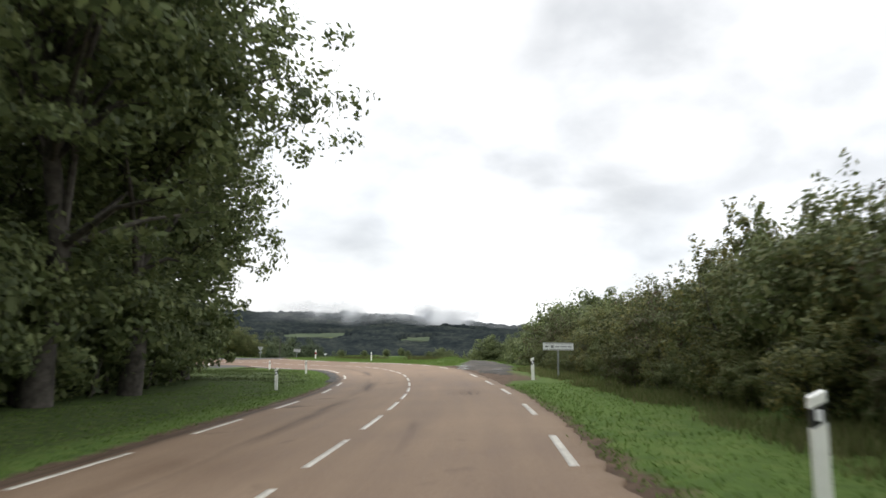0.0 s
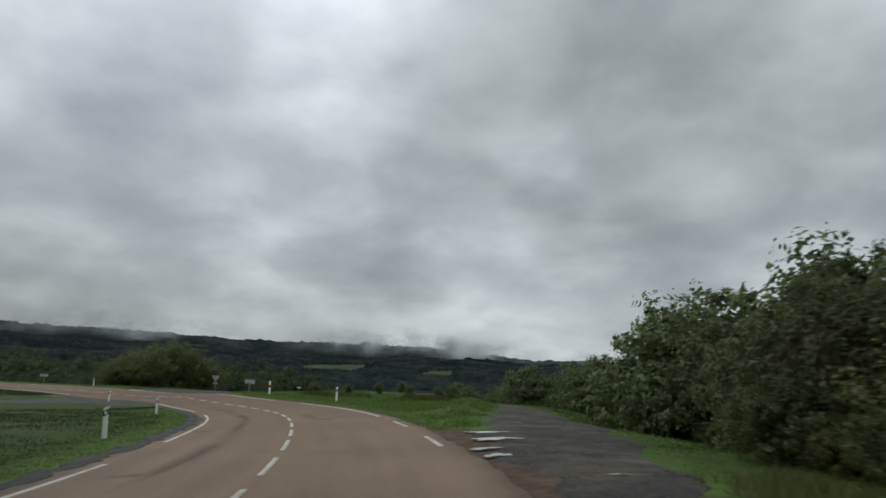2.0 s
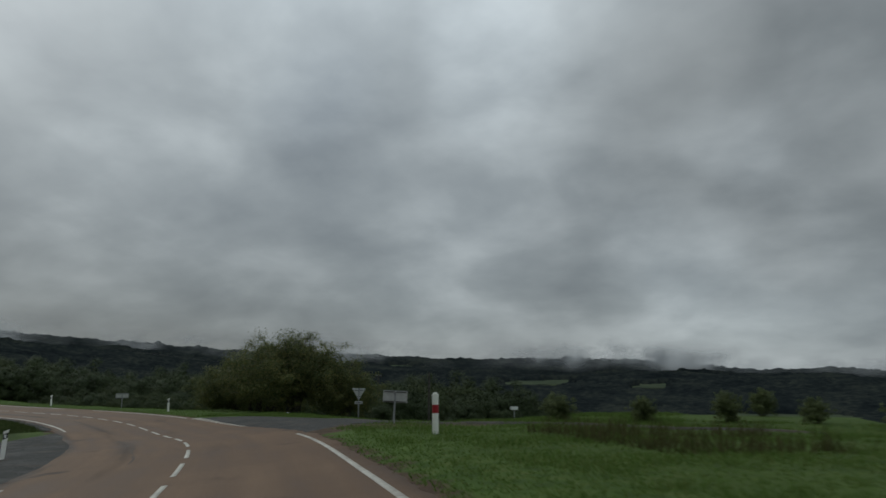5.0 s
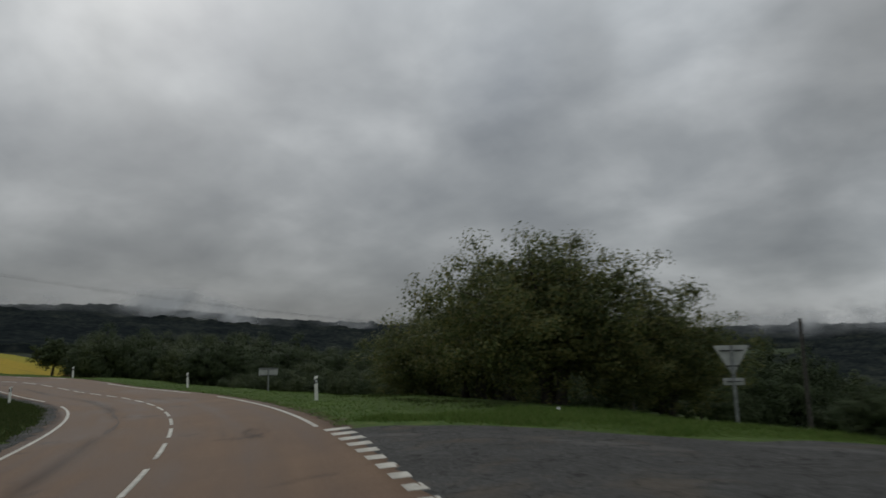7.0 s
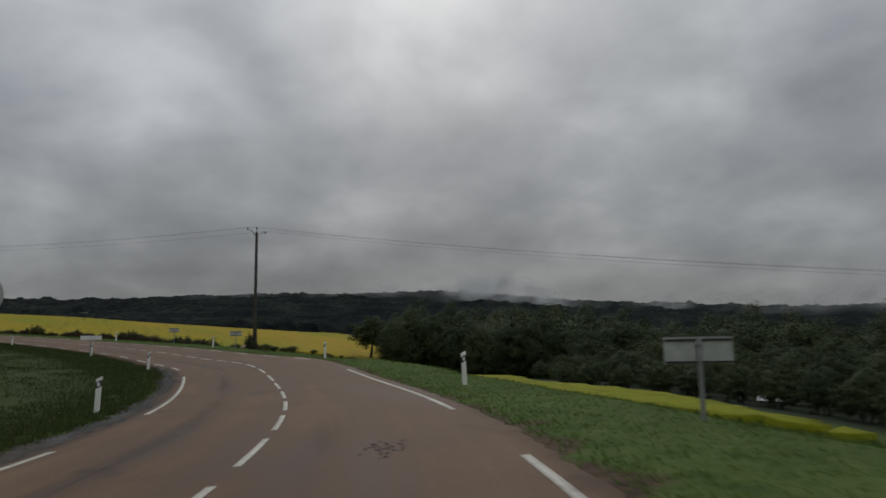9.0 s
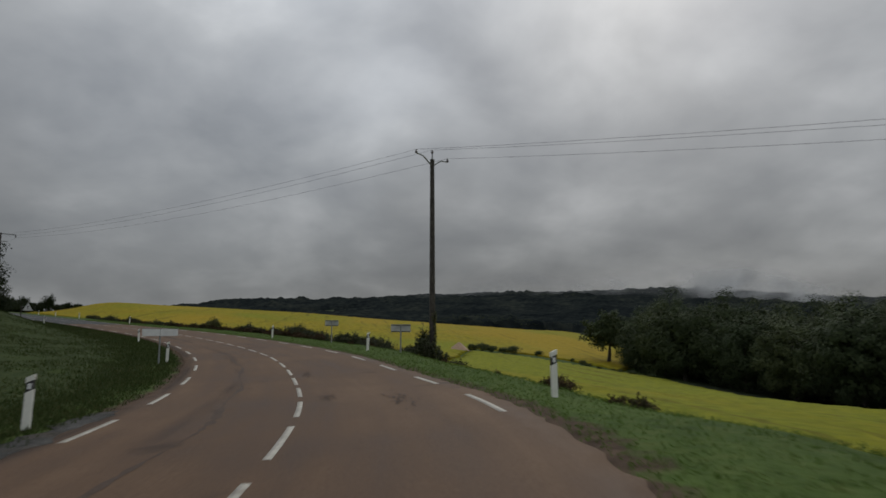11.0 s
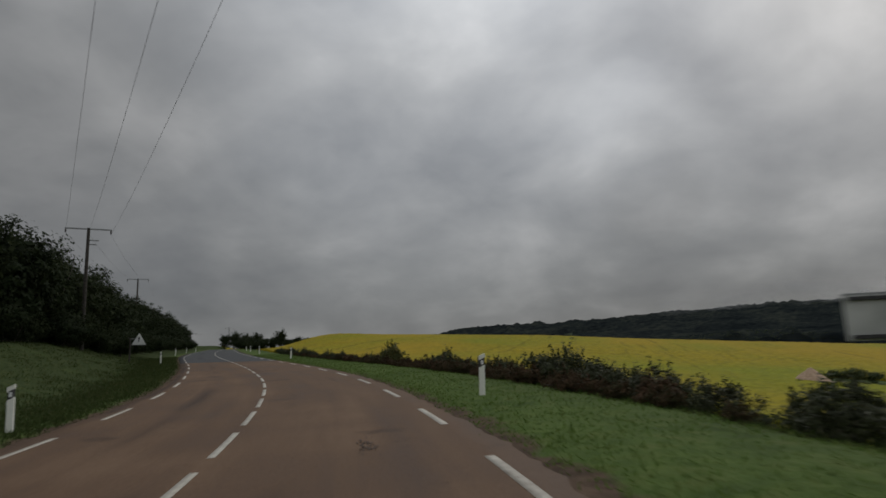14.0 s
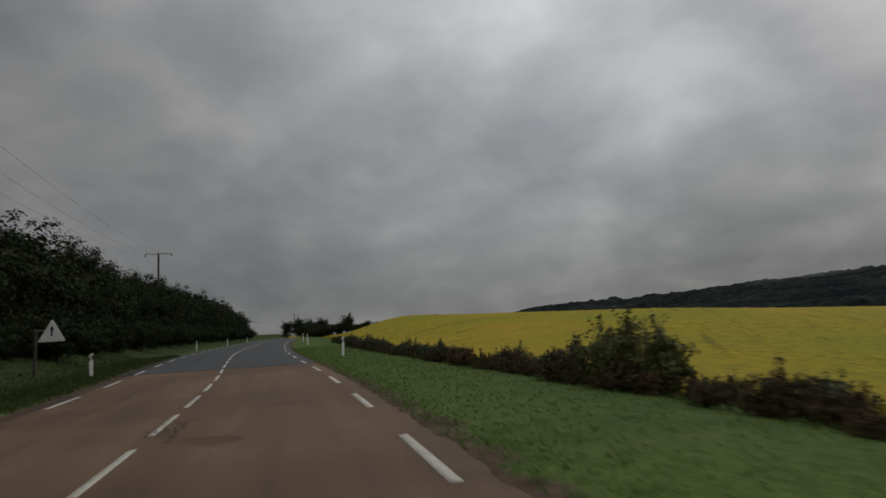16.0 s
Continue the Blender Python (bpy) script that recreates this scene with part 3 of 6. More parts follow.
def ground_material():
    mt = bpy.data.materials.new("grass_and_earth")
    mt.use_nodes = True
    nt = mt.node_tree
    N, L = nt.nodes.new, nt.links.new
    b = nt.nodes["Principled BSDF"]
    b.inputs["Roughness"].default_value = 0.95
    b.inputs["Specular IOR Level"].default_value = 0.1
    geo = N("ShaderNodeNewGeometry")

    def noi(sc, d=4.0):
        q = N("ShaderNodeTexNoise"); q.inputs["Scale"].default_value, q.inputs["Detail"].default_value = sc, d
        L(geo.outputs["Position"], q.inputs["Vector"])
        return q.outputs[0]

    def ramp(src, stops):
        r = N("ShaderNodeValToRGB"); e = r.color_ramp.elements
        e[0].position, e[0].color = stops[0][0], (*stops[0][1], 1)
        e[1].position, e[1].color = stops[-1][0], (*stops[-1][1], 1)
        for p, c in stops[1:-1]:
            q = e.new(p); q.color = (*c, 1)
        L(src, r.inputs[0])
        return r.outputs[0]

    def mixc(f, a, c):
        m = N("ShaderNodeMix"); m.data_type = 'RGBA'
        L(f, m.inputs[0]); L(a, m.inputs[6]); L(c, m.inputs[7])
        return m.outputs[2]

    def mth(op, a, c):
        m = N("ShaderNodeMath"); m.operation = op; m.use_clamp = True
        for k, v in enumerate((a, c)):
            if isinstance(v, float):
                m.inputs[k].default_value = v
            else:
                L(v, m.inputs[k])
        return m.outputs[0]

    at_ = N("ShaderNodeAttribute"); at_.attribute_name = "cover"
    sp = N("ShaderNodeSeparateXYZ"); L(at_.outputs["Vector"], sp.inputs[0])
    grass = ramp(noi(2.2, 6.0), [(0.3, (0.038, 0.064, 0.015)), (0.5, (0.061, 0.101, 0.022)), (0.72, (0.098, 0.122, 0.035))])
    grass = mixc(ramp(noi(0.22), [(0.42, (0, 0, 0)), (0.62, (0.8, 0.8, 0.8))]), grass, ramp(noi(5.0), [(0.3, (0.055, 0.091, 0.019)), (0.7, (0.097, 0.146, 0.034))]))
    mud = ramp(noi(3.0, 6.0), [(0.3, (0.048, 0.032, 0.022)), (0.7, (0.115, 0.079, 0.054))])
    wood = ramp(noi(0.03, 6.0), [(0.3, (0.012, 0.018, 0.01)), (0.7, (0.024, 0.032, 0.016))])
    pasture = ramp(noi(0.02, 3.0), [(0.3, (0.05, 0.075, 0.03)), (0.7, (0.1, 0.12, 0.05))])
    fmask = ramp(noi(0.006, 1.0), [(0.7, (0, 0, 0)), (0.72, (1, 1, 1))])
    farc = mixc(fmask, wood, pasture)
    # x: bare earth beside the tar, y: woodland floor and distance
    m1 = mth('MULTIPLY', mth('SUBTRACT', mth('MULTIPLY', sp.outputs[0], 0.95), mth('MULTIPLY', noi(1.6, 5.0), 0.95)), 5.0)
    # rougher grass, its colour also darkened for shade on the inner side
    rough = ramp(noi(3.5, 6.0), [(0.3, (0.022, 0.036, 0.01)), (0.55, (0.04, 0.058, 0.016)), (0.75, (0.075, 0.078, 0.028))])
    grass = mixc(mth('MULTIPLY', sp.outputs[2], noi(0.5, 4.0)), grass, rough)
    c = mixc(m1, grass, mud)
    c = mixc(sp.outputs[1], c, farc)
    L(c, b.inputs["Base Color"])
    bp = N("ShaderNodeBump"); bp.inputs["Strength"].default_value, bp.inputs["Distance"].default_value = 0.7, 0.06
    L(noi(9.0, 5.0), bp.inputs["Height"]); L(bp.outputs[0], b.inputs["Normal"])
    return mt


def build_ground():
    V = np.stack([XX.ravel(), YY.ravel(), GZ.ravel()], 1)
    me = mesh_np("ground", V, grid_faces(len(GX), len(GY)), ground_material(), True)
    s, n, _, _ = nearest(V[:, 0], V[:, 1])
    a = np.abs(n)
    mud = 0.95 * (1 - step(4.05, 5.1, a))
    layby = step(29, 33, s) * (1 - step(46, 58, s)) * (1 - step(5.0, 7.6, a)) * (n > 0)
    apron = 0.85 * step(103, 105, s) * (1 - step(110, 113, s)) * (1 - step(12, 16, a)) * (n > 0)
    layby = np.maximum(layby, apron)
    r = np.hypot(V[:, 0] - MID[0], V[:, 1] - MID[1])
    far = step(120, 260, r) * step(12, 40, a)
    az = np.degrees(np.arctan2(MID[0] - V[:, 0], V[:, 1] - MID[1]))
    floor = (n > 10) * step(-42, -36, az) * (1 - step(52, 58, az)) * step(0.5, 2.5, r - np.interp(az, [-60, -20, 20, 45, 55.7], [32.6, 34, 40, 75, 103]))
    far = np.maximum(far, floor)
    # z: rough grass, strongest inside the bend to colour in the weaker light
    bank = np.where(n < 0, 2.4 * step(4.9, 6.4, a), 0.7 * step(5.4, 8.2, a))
    me.attributes.new("cover", 'FLOAT_VECTOR', 'POINT').data.foreach_set("vector", np.stack([np.maximum(mud, layby), far, bank], 1).astype(np.float32).ravel())
    tagged(put("ground", me), "green grass verges, bare earth and distant wooded hills", "ground", kind="structure")


build_ground()


# ---- the road ----
def road_material(name, dark, mid, light, sheen, pale_start=False):
    mt = bpy.data.materials.new(name)
    mt.use_nodes = True
    nt = mt.node_tree
    N, L = nt.nodes.new, nt.links.new
    b = nt.nodes["Principled BSDF"]
    b.inputs["Specular IOR Level"].default_value = 0.14
    geo, a = N("ShaderNodeNewGeometry"), N("ShaderNodeAttribute")
    a.attribute_name = "along"
    sp = N("ShaderNodeSeparateXYZ"); L(a.outputs["Vector"], sp.inputs[0])

    def noi(sc, d, src):
        q = N("ShaderNodeTexNoise"); q.inputs["Scale"].default_value, q.inputs["Detail"].default_value = sc, d
        L(src, q.inputs["Vector"])
        return q.outputs[0]
    st = N("ShaderNodeVectorMath"); st.operation = 'MULTIPLY'; st.inputs[1].default_value = (0.06, 1.1, 1)
    L(a.outputs["Vector"], st.inputs[0])
    fine, streak, patch = noi(22.0, 5.0, geo.outputs["Position"]), noi(1.3, 4.0, st.outputs[0]), noi(0.28, 4.0, geo.outputs["Position"])
    m = N("ShaderNodeMix"); m.data_type = 'FLOAT'; m.inputs[0].default_value = 0.5
    L(streak, m.inputs[2]); L(patch, m.inputs[3])
    m2 = N("ShaderNodeMix"); m2.data_type = 'FLOAT'; m2.inputs[0].default_value = 0.25
    L(m.outputs[0], m2.inputs[2]); L(fine, m2.inputs[3])
    rp = N("ShaderNodeValToRGB"); e = rp.color_ramp.elements
    e[0].position, e[0].color, e[1].position, e[1].color = 0.34, (*dark, 1), 0.66, (*light, 1)
    q = e.new(0.5); q.color = (*mid, 1)
    L(m2.outputs[0], rp.inputs[0])
    # dark tar bled along the wheel paths and a few old repairs

    def mth(op, p, q, clamp=True):
        k = N("ShaderNodeMath"); k.operation = op; k.use_clamp = clamp
        for h, v in enumerate((p, q)):
            if isinstance(v, float):
                k.inputs[h].default_value = v
            else:
                L(v, k.inputs[h])
        return k.outputs[0]
    st2 = N("ShaderNodeVectorMath"); st2.operation = 'MULTIPLY'; st2.inputs[1].default_value = (0.09, 0.8, 1)
    L(a.outputs["Vector"], st2.inputs[0])
    seam = None
    for mid, half, cut in ((-1.9, 0.4, 0.45), (1.0, 0.5, 0.56), (2.7, 0.5, 0.6), (-3.85, 0.3, 0.36)):
        d = mth('ABSOLUTE', mth('SUBTRACT', sp.outputs[1], mid, False), 0.0, False)
        w = mth('SUBTRACT', 1.0, mth('DIVIDE', d, half))
        q_ = mth('MULTIPLY', w, mth('MULTIPLY', mth('SUBTRACT', noi(0.9, 5.0, st2.outputs[0]), cut), 7.0))
        seam = q_ if seam is None else mth('MAXIMUM', seam, q_)
    spot = mth('MULTIPLY', mth('SUBTRACT', noi(0.55, 6.0, geo.outputs["Position"]), 0.645), 9.0)
    seam = mth('MULTIPLY', mth('MAXIMUM', seam, spot), 0.72)
    dk = N("ShaderNodeMix"); dk.data_type = 'RGBA'
    dk.inputs[7].default_value = (dark[0] * 0.45, dark[1] * 0.5, dark[2] * 0.58, 1)
    base = rp.outputs[0]
    if pale_start:
        # the first stretch is paler and more beige, fading out along the road
        fade = N("ShaderNodeMapRange"); fade.interpolation_type = 'SMOOTHSTEP'
        fade.inputs[1].default_value, fade.inputs[2].default_value, fade.inputs[3].default_value, fade.inputs[4].default_value = 25.0, 115.0, 0.9, 0.0
        L(sp.outputs[0], fade.inputs[0])
        pale = N("ShaderNodeValToRGB"); e = pale.color_ramp.elements
        e[0].position, e[0].color, e[1].position, e[1].color = 0.34, (0.125, 0.08, 0.05, 1), 0.66, (0.24, 0.175, 0.12, 1)
        L(m2.outputs[0], pale.inputs[0])
        dm = N("ShaderNodeMix"); dm.data_type = 'RGBA'
        L(fade.outputs[0], dm.inputs[0]); L(rp.outputs[0], dm.inputs[6]); L(pale.outputs[0], dm.inputs[7])
        base = dm.outputs[2]
    L(seam, dk.inputs[0]); L(base, dk.inputs[6])
    L(dk.outputs[2], b.inputs["Base Color"])
    rr = N("ShaderNodeMapRange"); rr.inputs[1].default_value, rr.inputs[2].default_value = 0.35, 0.65
    rr.inputs[3].default_value, rr.inputs[4].default_value = sheen, sheen + 0.2
    L(m.outputs[0], rr.inputs[0]); L(rr.outputs[0], b.inputs["Roughness"])
    bp = N("ShaderNodeBump"); bp.inputs["Strength"].default_value, bp.inputs["Distance"].default_value = 0.5, 0.01
    L(noi(70.0, 2.0, geo.outputs["Position"]), bp.inputs["Height"]); L(bp.outputs[0], b.inputs["Normal"])
    return mt


RED_TAR = road_material("red_brown_tarmac", (0.068, 0.039, 0.025), (0.12, 0.072, 0.043), (0.185, 0.12, 0.077), 0.62, True)
GREY_TAR = road_material("dark_grey_tarmac", (0.04, 0.042, 0.045), (0.055, 0.057, 0.06), (0.075, 0.077, 0.08), 0.62)


def ribbon(name, s0, s1, n0, n1, mat, lift=0.0, ds=0.5, ragged=0.0, cols=19, thick=0.2):
    ss = np.arange(s0, s1 + 1e-6, ds)
    un = np.linspace(0, 1, cols)
    rng = np.random.default_rng(int(abs(s0) * 10) + cols)
    crumb = rng.normal(size=(2, len(ss))) * ragged * 0.45
    V, A = [], []
    for k, s in enumerate(ss):
        jl = ragged * (math.sin(s * 1.9) + math.sin(s * 0.71 + 1) + math.sin(s * 4.3)) / 4 + crumb[0, k]
        jr = ragged * (math.sin(s * 1.7 + 2) + math.sin(s * 0.63) + math.sin(s * 4.9)) / 4 + crumb[1, k]
        ns = (n0 + jl) * (1 - un) + (n1 + jr) * un
        p = at(np.full(cols, s), ns)
        p[:, 2] += lift
        lo = p[[0, -1]].copy(); lo[:, 2] -= thick
        V.append(np.vstack([lo[:1], p, lo[1:]]))
        A.append(np.stack([np.full(cols + 2, s), np.r_[ns[0], ns, ns[-1]], np.zeros(cols + 2)], 1))
    V, A = np.vstack(V), np.vstack(A)
    me = mesh_np(name, V, grid_faces(cols + 2, len(ss)), mat)
    me.attributes.new("along", 'FLOAT_VECTOR', 'POINT').data.foreach_set("vector", A.astype(np.float32).ravel())
    return put(name, me)


road = tagged(ribbon("road", -58, 274.6, -4.1, 4.0, RED_TAR, ragged=0.08, ds=0.3), "red-brown worn tarmac country road, banked bend", "road", kind="structure")
road_far = tagged(ribbon("road_far", 274.6, 456, -4.05, 4.05, GREY_TAR, ragged=0.06), "newer dark grey tarmac road section", "road", kind="structure")

for s0, s1 in ((38, 93), (128, 186)):
    tagged(ribbon("road_edge_strip", s0, s1, -4.5, -3.98, M["old_tar"], lift=0.004, ragged=0.2, cols=5, thick=0.1), "dark grey tarmac edge strip along the bend's inside", "road edge", kind="structure")


def marking(name, s0, s1, n, w, parent, lift=0.005, n_end=None):
    """A painted line piece, a few millimetres proud of the tar, with worn ends."""
    k = max(2, int((s1 - s0) / 0.8) + 1)
    ss = np.linspace(s0, s1, k)
    nn = np.linspace(n, n if n_end is None else n_end, k)
    l, r = at(ss, nn - w / 2), at(ss, nn + w / 2)
    V = np.empty((k, 2, 3)); V[:, 0], V[:, 1] = l, r
    V = V.reshape(-1, 3); V[:, 2] += lift
    low = V.copy(); low[:, 2] -= lift + 0.004
    F = [(2 * i, 2 * i + 1, 2 * i + 3, 2 * i + 2) for i in range(k - 1)]
    o = len(V)
    F += [(2 * i, 2 * i + 2, o + 2 * i + 2, o + 2 * i) for i in range(k - 1)] + [(2 * i + 1, o + 2 * i + 1, o + 2 * i + 3, 2 * i + 3) for i in range(k - 1)]
    return put(name, mesh_np(name, np.vstack([V, low]), F, M["paint"]), parent)


def markings():
    marks = [9.4, 30.9, 69.8, 117.1, 150.0, 194.2, 219.3, 239.0, 259.3, 300.3]
    count = [0, 5, 14, 25, 33, 44, 50, 55, 60, 70]
    for i in range(-14, 108):
        s = float(np.interp(i, count, marks)) if 0 <= i <= 70 else (9.4 + 4.2 * i if i < 0 else 300.3 + 4.1 * (i - 70))
        marking("centre_dash", s, s + 2.8, 0, 0.115, road if s < 272 else road_far)
    right = [(-4.2, -1.2), (2.4, 5.4), (8.9, 11.9), (15.4, 18.4), (22.6, 25.8), (29.1, 32.1), (35.8, 38.6), (47.2, 49.8), (53.5, 56.5), (60.5, 82.2), (88.3, 104.6), (128.0, 149.2), (155.2, 172.6), (180.9, 184.0)]
    left = [(-4.5, -1.5), (1.8, 5.0), (8.4, 11.4), (13.9, 16.9), (20.1, 23.2), (28.2, 31.2), (33.9, 36.9), (41.4, 47.2), (53, 75.2), (81.5, 97), (126, 153.3), (160.2, 175.8), (180.9, 183.9), (187.1, 190.2)]
    right += [(187.2 + 6.25 * i, 190.1 + 6.25 * i) for i in range(40)]
    left += [(193.4 + 6.25 * i, 196.4 + 6.25 * i) for i in range(40)]
    for a, b in right:
        marking("edge_dash", a, b, 3.6, 0.13, road if a < 272 else road_far)
    for a, b in left:
        marking("edge_dash", a, b, -3.56, 0.13, road if a < 272 else road_far)
    # give-way teeth across the mouth of the side road
    for i in range(11):
        s = 127.2 - i * 1.0
        marking("give_way_block", s - 0.5, s, 3.95 + 0.03 * i, 0.62 + 0.02 * i, road)


markings()


def tar_repairs():
    """Bitumen bled through the surface: mottled patches and a sealed seam in the inner lane."""
    rng = np.random.default_rng(12)
    for s, n, ls, ln in ((127.6, 1.98, 0.9, 0.28), (129.0, 2.05, 0.5, 0.14), (117.7, 0.58, 0.6, 0.18), (184.0, 2.16, 1.3, 0.2), (185.5, 0.6, 0.7, 0.18), (194.4, 0.55, 1.6, 0.13), (255.6, 0.24, 0.9, 0.2), (223, 2.2, 0.8, 0.12), (150.7, 1.94, 0.7, 0.22), (24.0, 2.24, 1.1, 0.3)):
        V, F = [], []
        for q in range(70):
            cs, cn = s + ls * rng.normal() * 0.55, n + ln * rng.normal() * 0.75
            r = rng.uniform(0.04, 0.2)
            k = 9
            an = np.linspace(0, 2 * np.pi, k, endpoint=False)
            rad = r * (1 + 0.3 * rng.normal(size=k))
            p = at(cs + ls * 0.55 * rad * np.cos(an), cn + ln * 0.8 * rad * np.sin(an))
            p[:, 2] += 0.0032 + 0.00012 * q
            o = len(V)
            V += [tuple(v) for v in p] + [tuple(at(cs, cn)[0] + np.array([0, 0, 0.0034 + 0.00012 * q]))]
            F += [(o + j, o + (j + 1) % k, o + k) for j in range(k)]
        put("tar_patch", mesh_np("tar_patch", V, F, M["tar"]), road, "dark bitumen patch")
    for s0, s1, n0, n1 in ((176, 212, -1.55, -1.85), (132, 158, -1.7, -1.95), (100, 116, -1.5, -1.9)):
        ss = np.arange(s0, s1, 0.3)
        mid = np.interp(ss, [s0, s1], [n0, n1]) + 0.09 * np.sin(ss * 0.7) + 0.01 * rng.normal(size=len(ss))
        half = np.clip(0.05 + 0.05 * np.sin(ss * 0.9) + 0.035 * rng.normal(size=len(ss)), 0.012, 0.24) * np.clip(np.minimum(ss - s0, s1 - ss), 0.05, 1)
        l, r = at(ss, mid - half), at(ss, mid + half)
        V = np.empty((len(ss), 2, 3)); V[:, 0], V[:, 1] = l, r
        V[:, :, 2] += 0.003
        F = [(2 * i, 2 * i + 1, 2 * i + 3, 2 * i + 2) for i in range(len(ss) - 1)]
        put("tar_seam", mesh_np("tar_seam", V.reshape(-1, 3), F, M["tar"]), road, "dark sealed seam")


tar_repairs()


# ---- plants ----
def leaf_cloud(rng, centres, radii, per, size, flat=0.8, loose=0.55):
    """Diamond leaves, scattered in soft balls round the centres."""
    c = np.repeat(centres, per, axis=0)
    r = np.repeat(radii, per)
    d = rng.normal(size=c.shape)
    d /= np.linalg.norm(d, axis=1)[:, None]
    p = c + d * (r * rng.random(len(c)) ** 0.45)[:, None] * np.array([1, 1, flat])
    # leaves face outwards and up, loosely
    nv = d + np.array([0, 0, 0.45]) + rng.normal(size=c.shape) * loose
    if len(centres) > 3:
        o = c - centres.mean(0)
        nv += 0.8 * o / (np.linalg.norm(o, axis=1)[:, None] + 1e-6)
    u = np.cross(nv, rng.normal(size=c.shape)); u /= np.linalg.norm(u, axis=1)[:, None] + 1e-9
    v = np.cross(nv, u); v /= np.linalg.norm(v, axis=1)[:, None] + 1e-9
    sz = (size * (0.6 + 0.8 * rng.random(len(c))))[:, None]
    V = np.stack([p - u * sz, p + v * sz * 0.55, p + u * sz, p - v * sz * 0.55], 1).reshape(-1, 3)
    return V, np.arange(len(V)).reshape(-1, 4)


def tree_mesh(seed, height, radius, trunk_r, clear, clumps, per, leaf, stems=1, lean=0.0, clump_r=0.2, squash=1.0, spiky=0.0, core=0, solid=False, loose=0.55):
    """Wood and leaves of a tree or a bush that stands at the origin."""
    rng = np.random.default_rng(seed)
    lo = clear * height
    mid, half = (height + lo) / 2, (height - lo) / 2
    cs, rs = [], []
    while len(cs) < clumps:
        d = rng.normal(size=3); d /= np.linalg.norm(d)
        k = rng.random() ** 0.33
        wob = 0.8 + 0.3 * math.sin(3 * math.atan2(d[1], d[0]) + seed) * (1 - abs(d[2])) + 0.22 * rng.normal()
        k *= max(0.45, min(wob, 1.15)) if not solid else min(1.06, max(0.86, wob + 0.12))
        z = mid + d[2] * half * k
        taper = 1.0 - 0.3 * max(0, d[2]) * squash
        cs.append((d[0] * radius * k * taper + lean * z / height, d[1] * radius * k * taper, max(z, 0.15)))
        rs.append(radius * clump_r * (0.6 + 0.8 * rng.random()))
    cs, rs = np.array(cs), np.array(rs)
    V, F = leaf_cloud(rng, cs, rs, per, leaf, loose=loose)
    if core:
        ck = np.array([(0, 0, mid)]) + (cs - np.array([(0, 0, mid)])) * 0.72
        V2, F2 = leaf_cloud(rng, ck, rs, core, leaf * 2.4)
        F = np.vstack([F, F2 + len(V)]); V = np.vstack([V, V2])
    if spiky:
        top = cs[cs[:, 2] > mid]
        tips = top[rng.integers(0, len(top), int(10 + clumps * 0.12))]
        sp = tips + np.c_[rng.normal(size=(len(tips), 2)) * 0.25, np.ones(len(tips))] * (spiky * (0.5 + rng.random(len(tips))))[:, None]
        mids = np.vstack([tips + (sp - tips) * q for q in (0.35, 0.6, 0.8, 1.0)])
        V2, F2 = leaf_cloud(rng, mids, np.full(len(mids), 0.14 * spiky + 0.05), 5, leaf)
        F = np.vstack([F, F2 + len(V)]); V = np.vstack([V, V2])
    V[:, 2] = np.maximum(V[:, 2], 0.02)
    tubes = []
    for k in range(stems):
        off = rng.normal(size=2) * radius * (0.1 if stems > 1 else 0)
        n = 9
        zz = np.linspace(-0.25, height * 0.86, n)
        bend = np.cumsum(rng.normal(size=(n, 2)) * 0.012 * height, axis=0)
        sx = np.c_[off[0] * (1 + zz / height * 2) + bend[:, 0] + lean * zz / height, off[1] * (1 + zz / height * 2) + bend[:, 1], zz]
        rr = trunk_r * (1 - 0.9 * np.linspace(0, 1, n)) * (1.0 + 0.5 * np.exp(-np.linspace(0, 6, n)))
        tubes.append(tube(sx, rr, 8))
        for q in range(max(4, clumps // (9 * stems))):
            c = cs[rng.integers(0, len(cs))]
            j = int(np.clip(np.searchsorted(zz, c[2] * (0.45 + 0.3 * rng.random())), 1, n - 2))
            a0 = sx[j]
            m = (a0 + c) / 2 + np.array([0, 0, 0.06 * height]) * rng.random()
            tubes.append(tube([a0, m, c], [rr[j] * 0.5, rr[j] * 0.3, 0.012], 5))
    W, G = join(tubes)
    return (W, G), (V, F)


def plant(name, label, category, seed, leafmat, foliage="crown", wood="trunk", **k):
    wd, lf = tree_mesh(seed, **k)
    e = tagged(new(name), label, category)
    put(wood, mesh_np(wood, *wd, M["bark"], True), e)
    put(foliage, mesh_np(foliage, *lf, M[leafmat]), e)
    return e


def stand(ob, x, y, scale=1.0, turn=0.0, first=False, sink=0.05, wide=1.0, group=""):
    m = Matrix.Translation((x, y, gz1(x, y) - sink)) @ Matrix.Rotation(turn, 4, 'Z') @ Matrix.Diagonal((scale * wide, scale * wide, scale, 1))
    if first:
        ob.matrix_basis = m
    else:
        base = ob.matrix_basis.to_scale()
        ob = copy_thing(ob, m @ Matrix.Diagonal((1 / base[0], 1 / base[1], 1 / base[2], 1)))
    if group:
        tagged(ob, group=group)
    return ob


def place_all(kinds, spots, group):
    """Each kind is built once and copied to the other spots. spots: x, y, scale."""
    used = set()
    rng = random.Random(len(spots) * 7 + 1)
    for i, (x, y, sc) in enumerate(spots):
        k = kinds[i % len(kinds)]
        stand(k, x, y, sc, rng.uniform(0, 6.28), first=k not in used, wide=rng.uniform(0.9, 1.15), group=group)
        used.add(k)


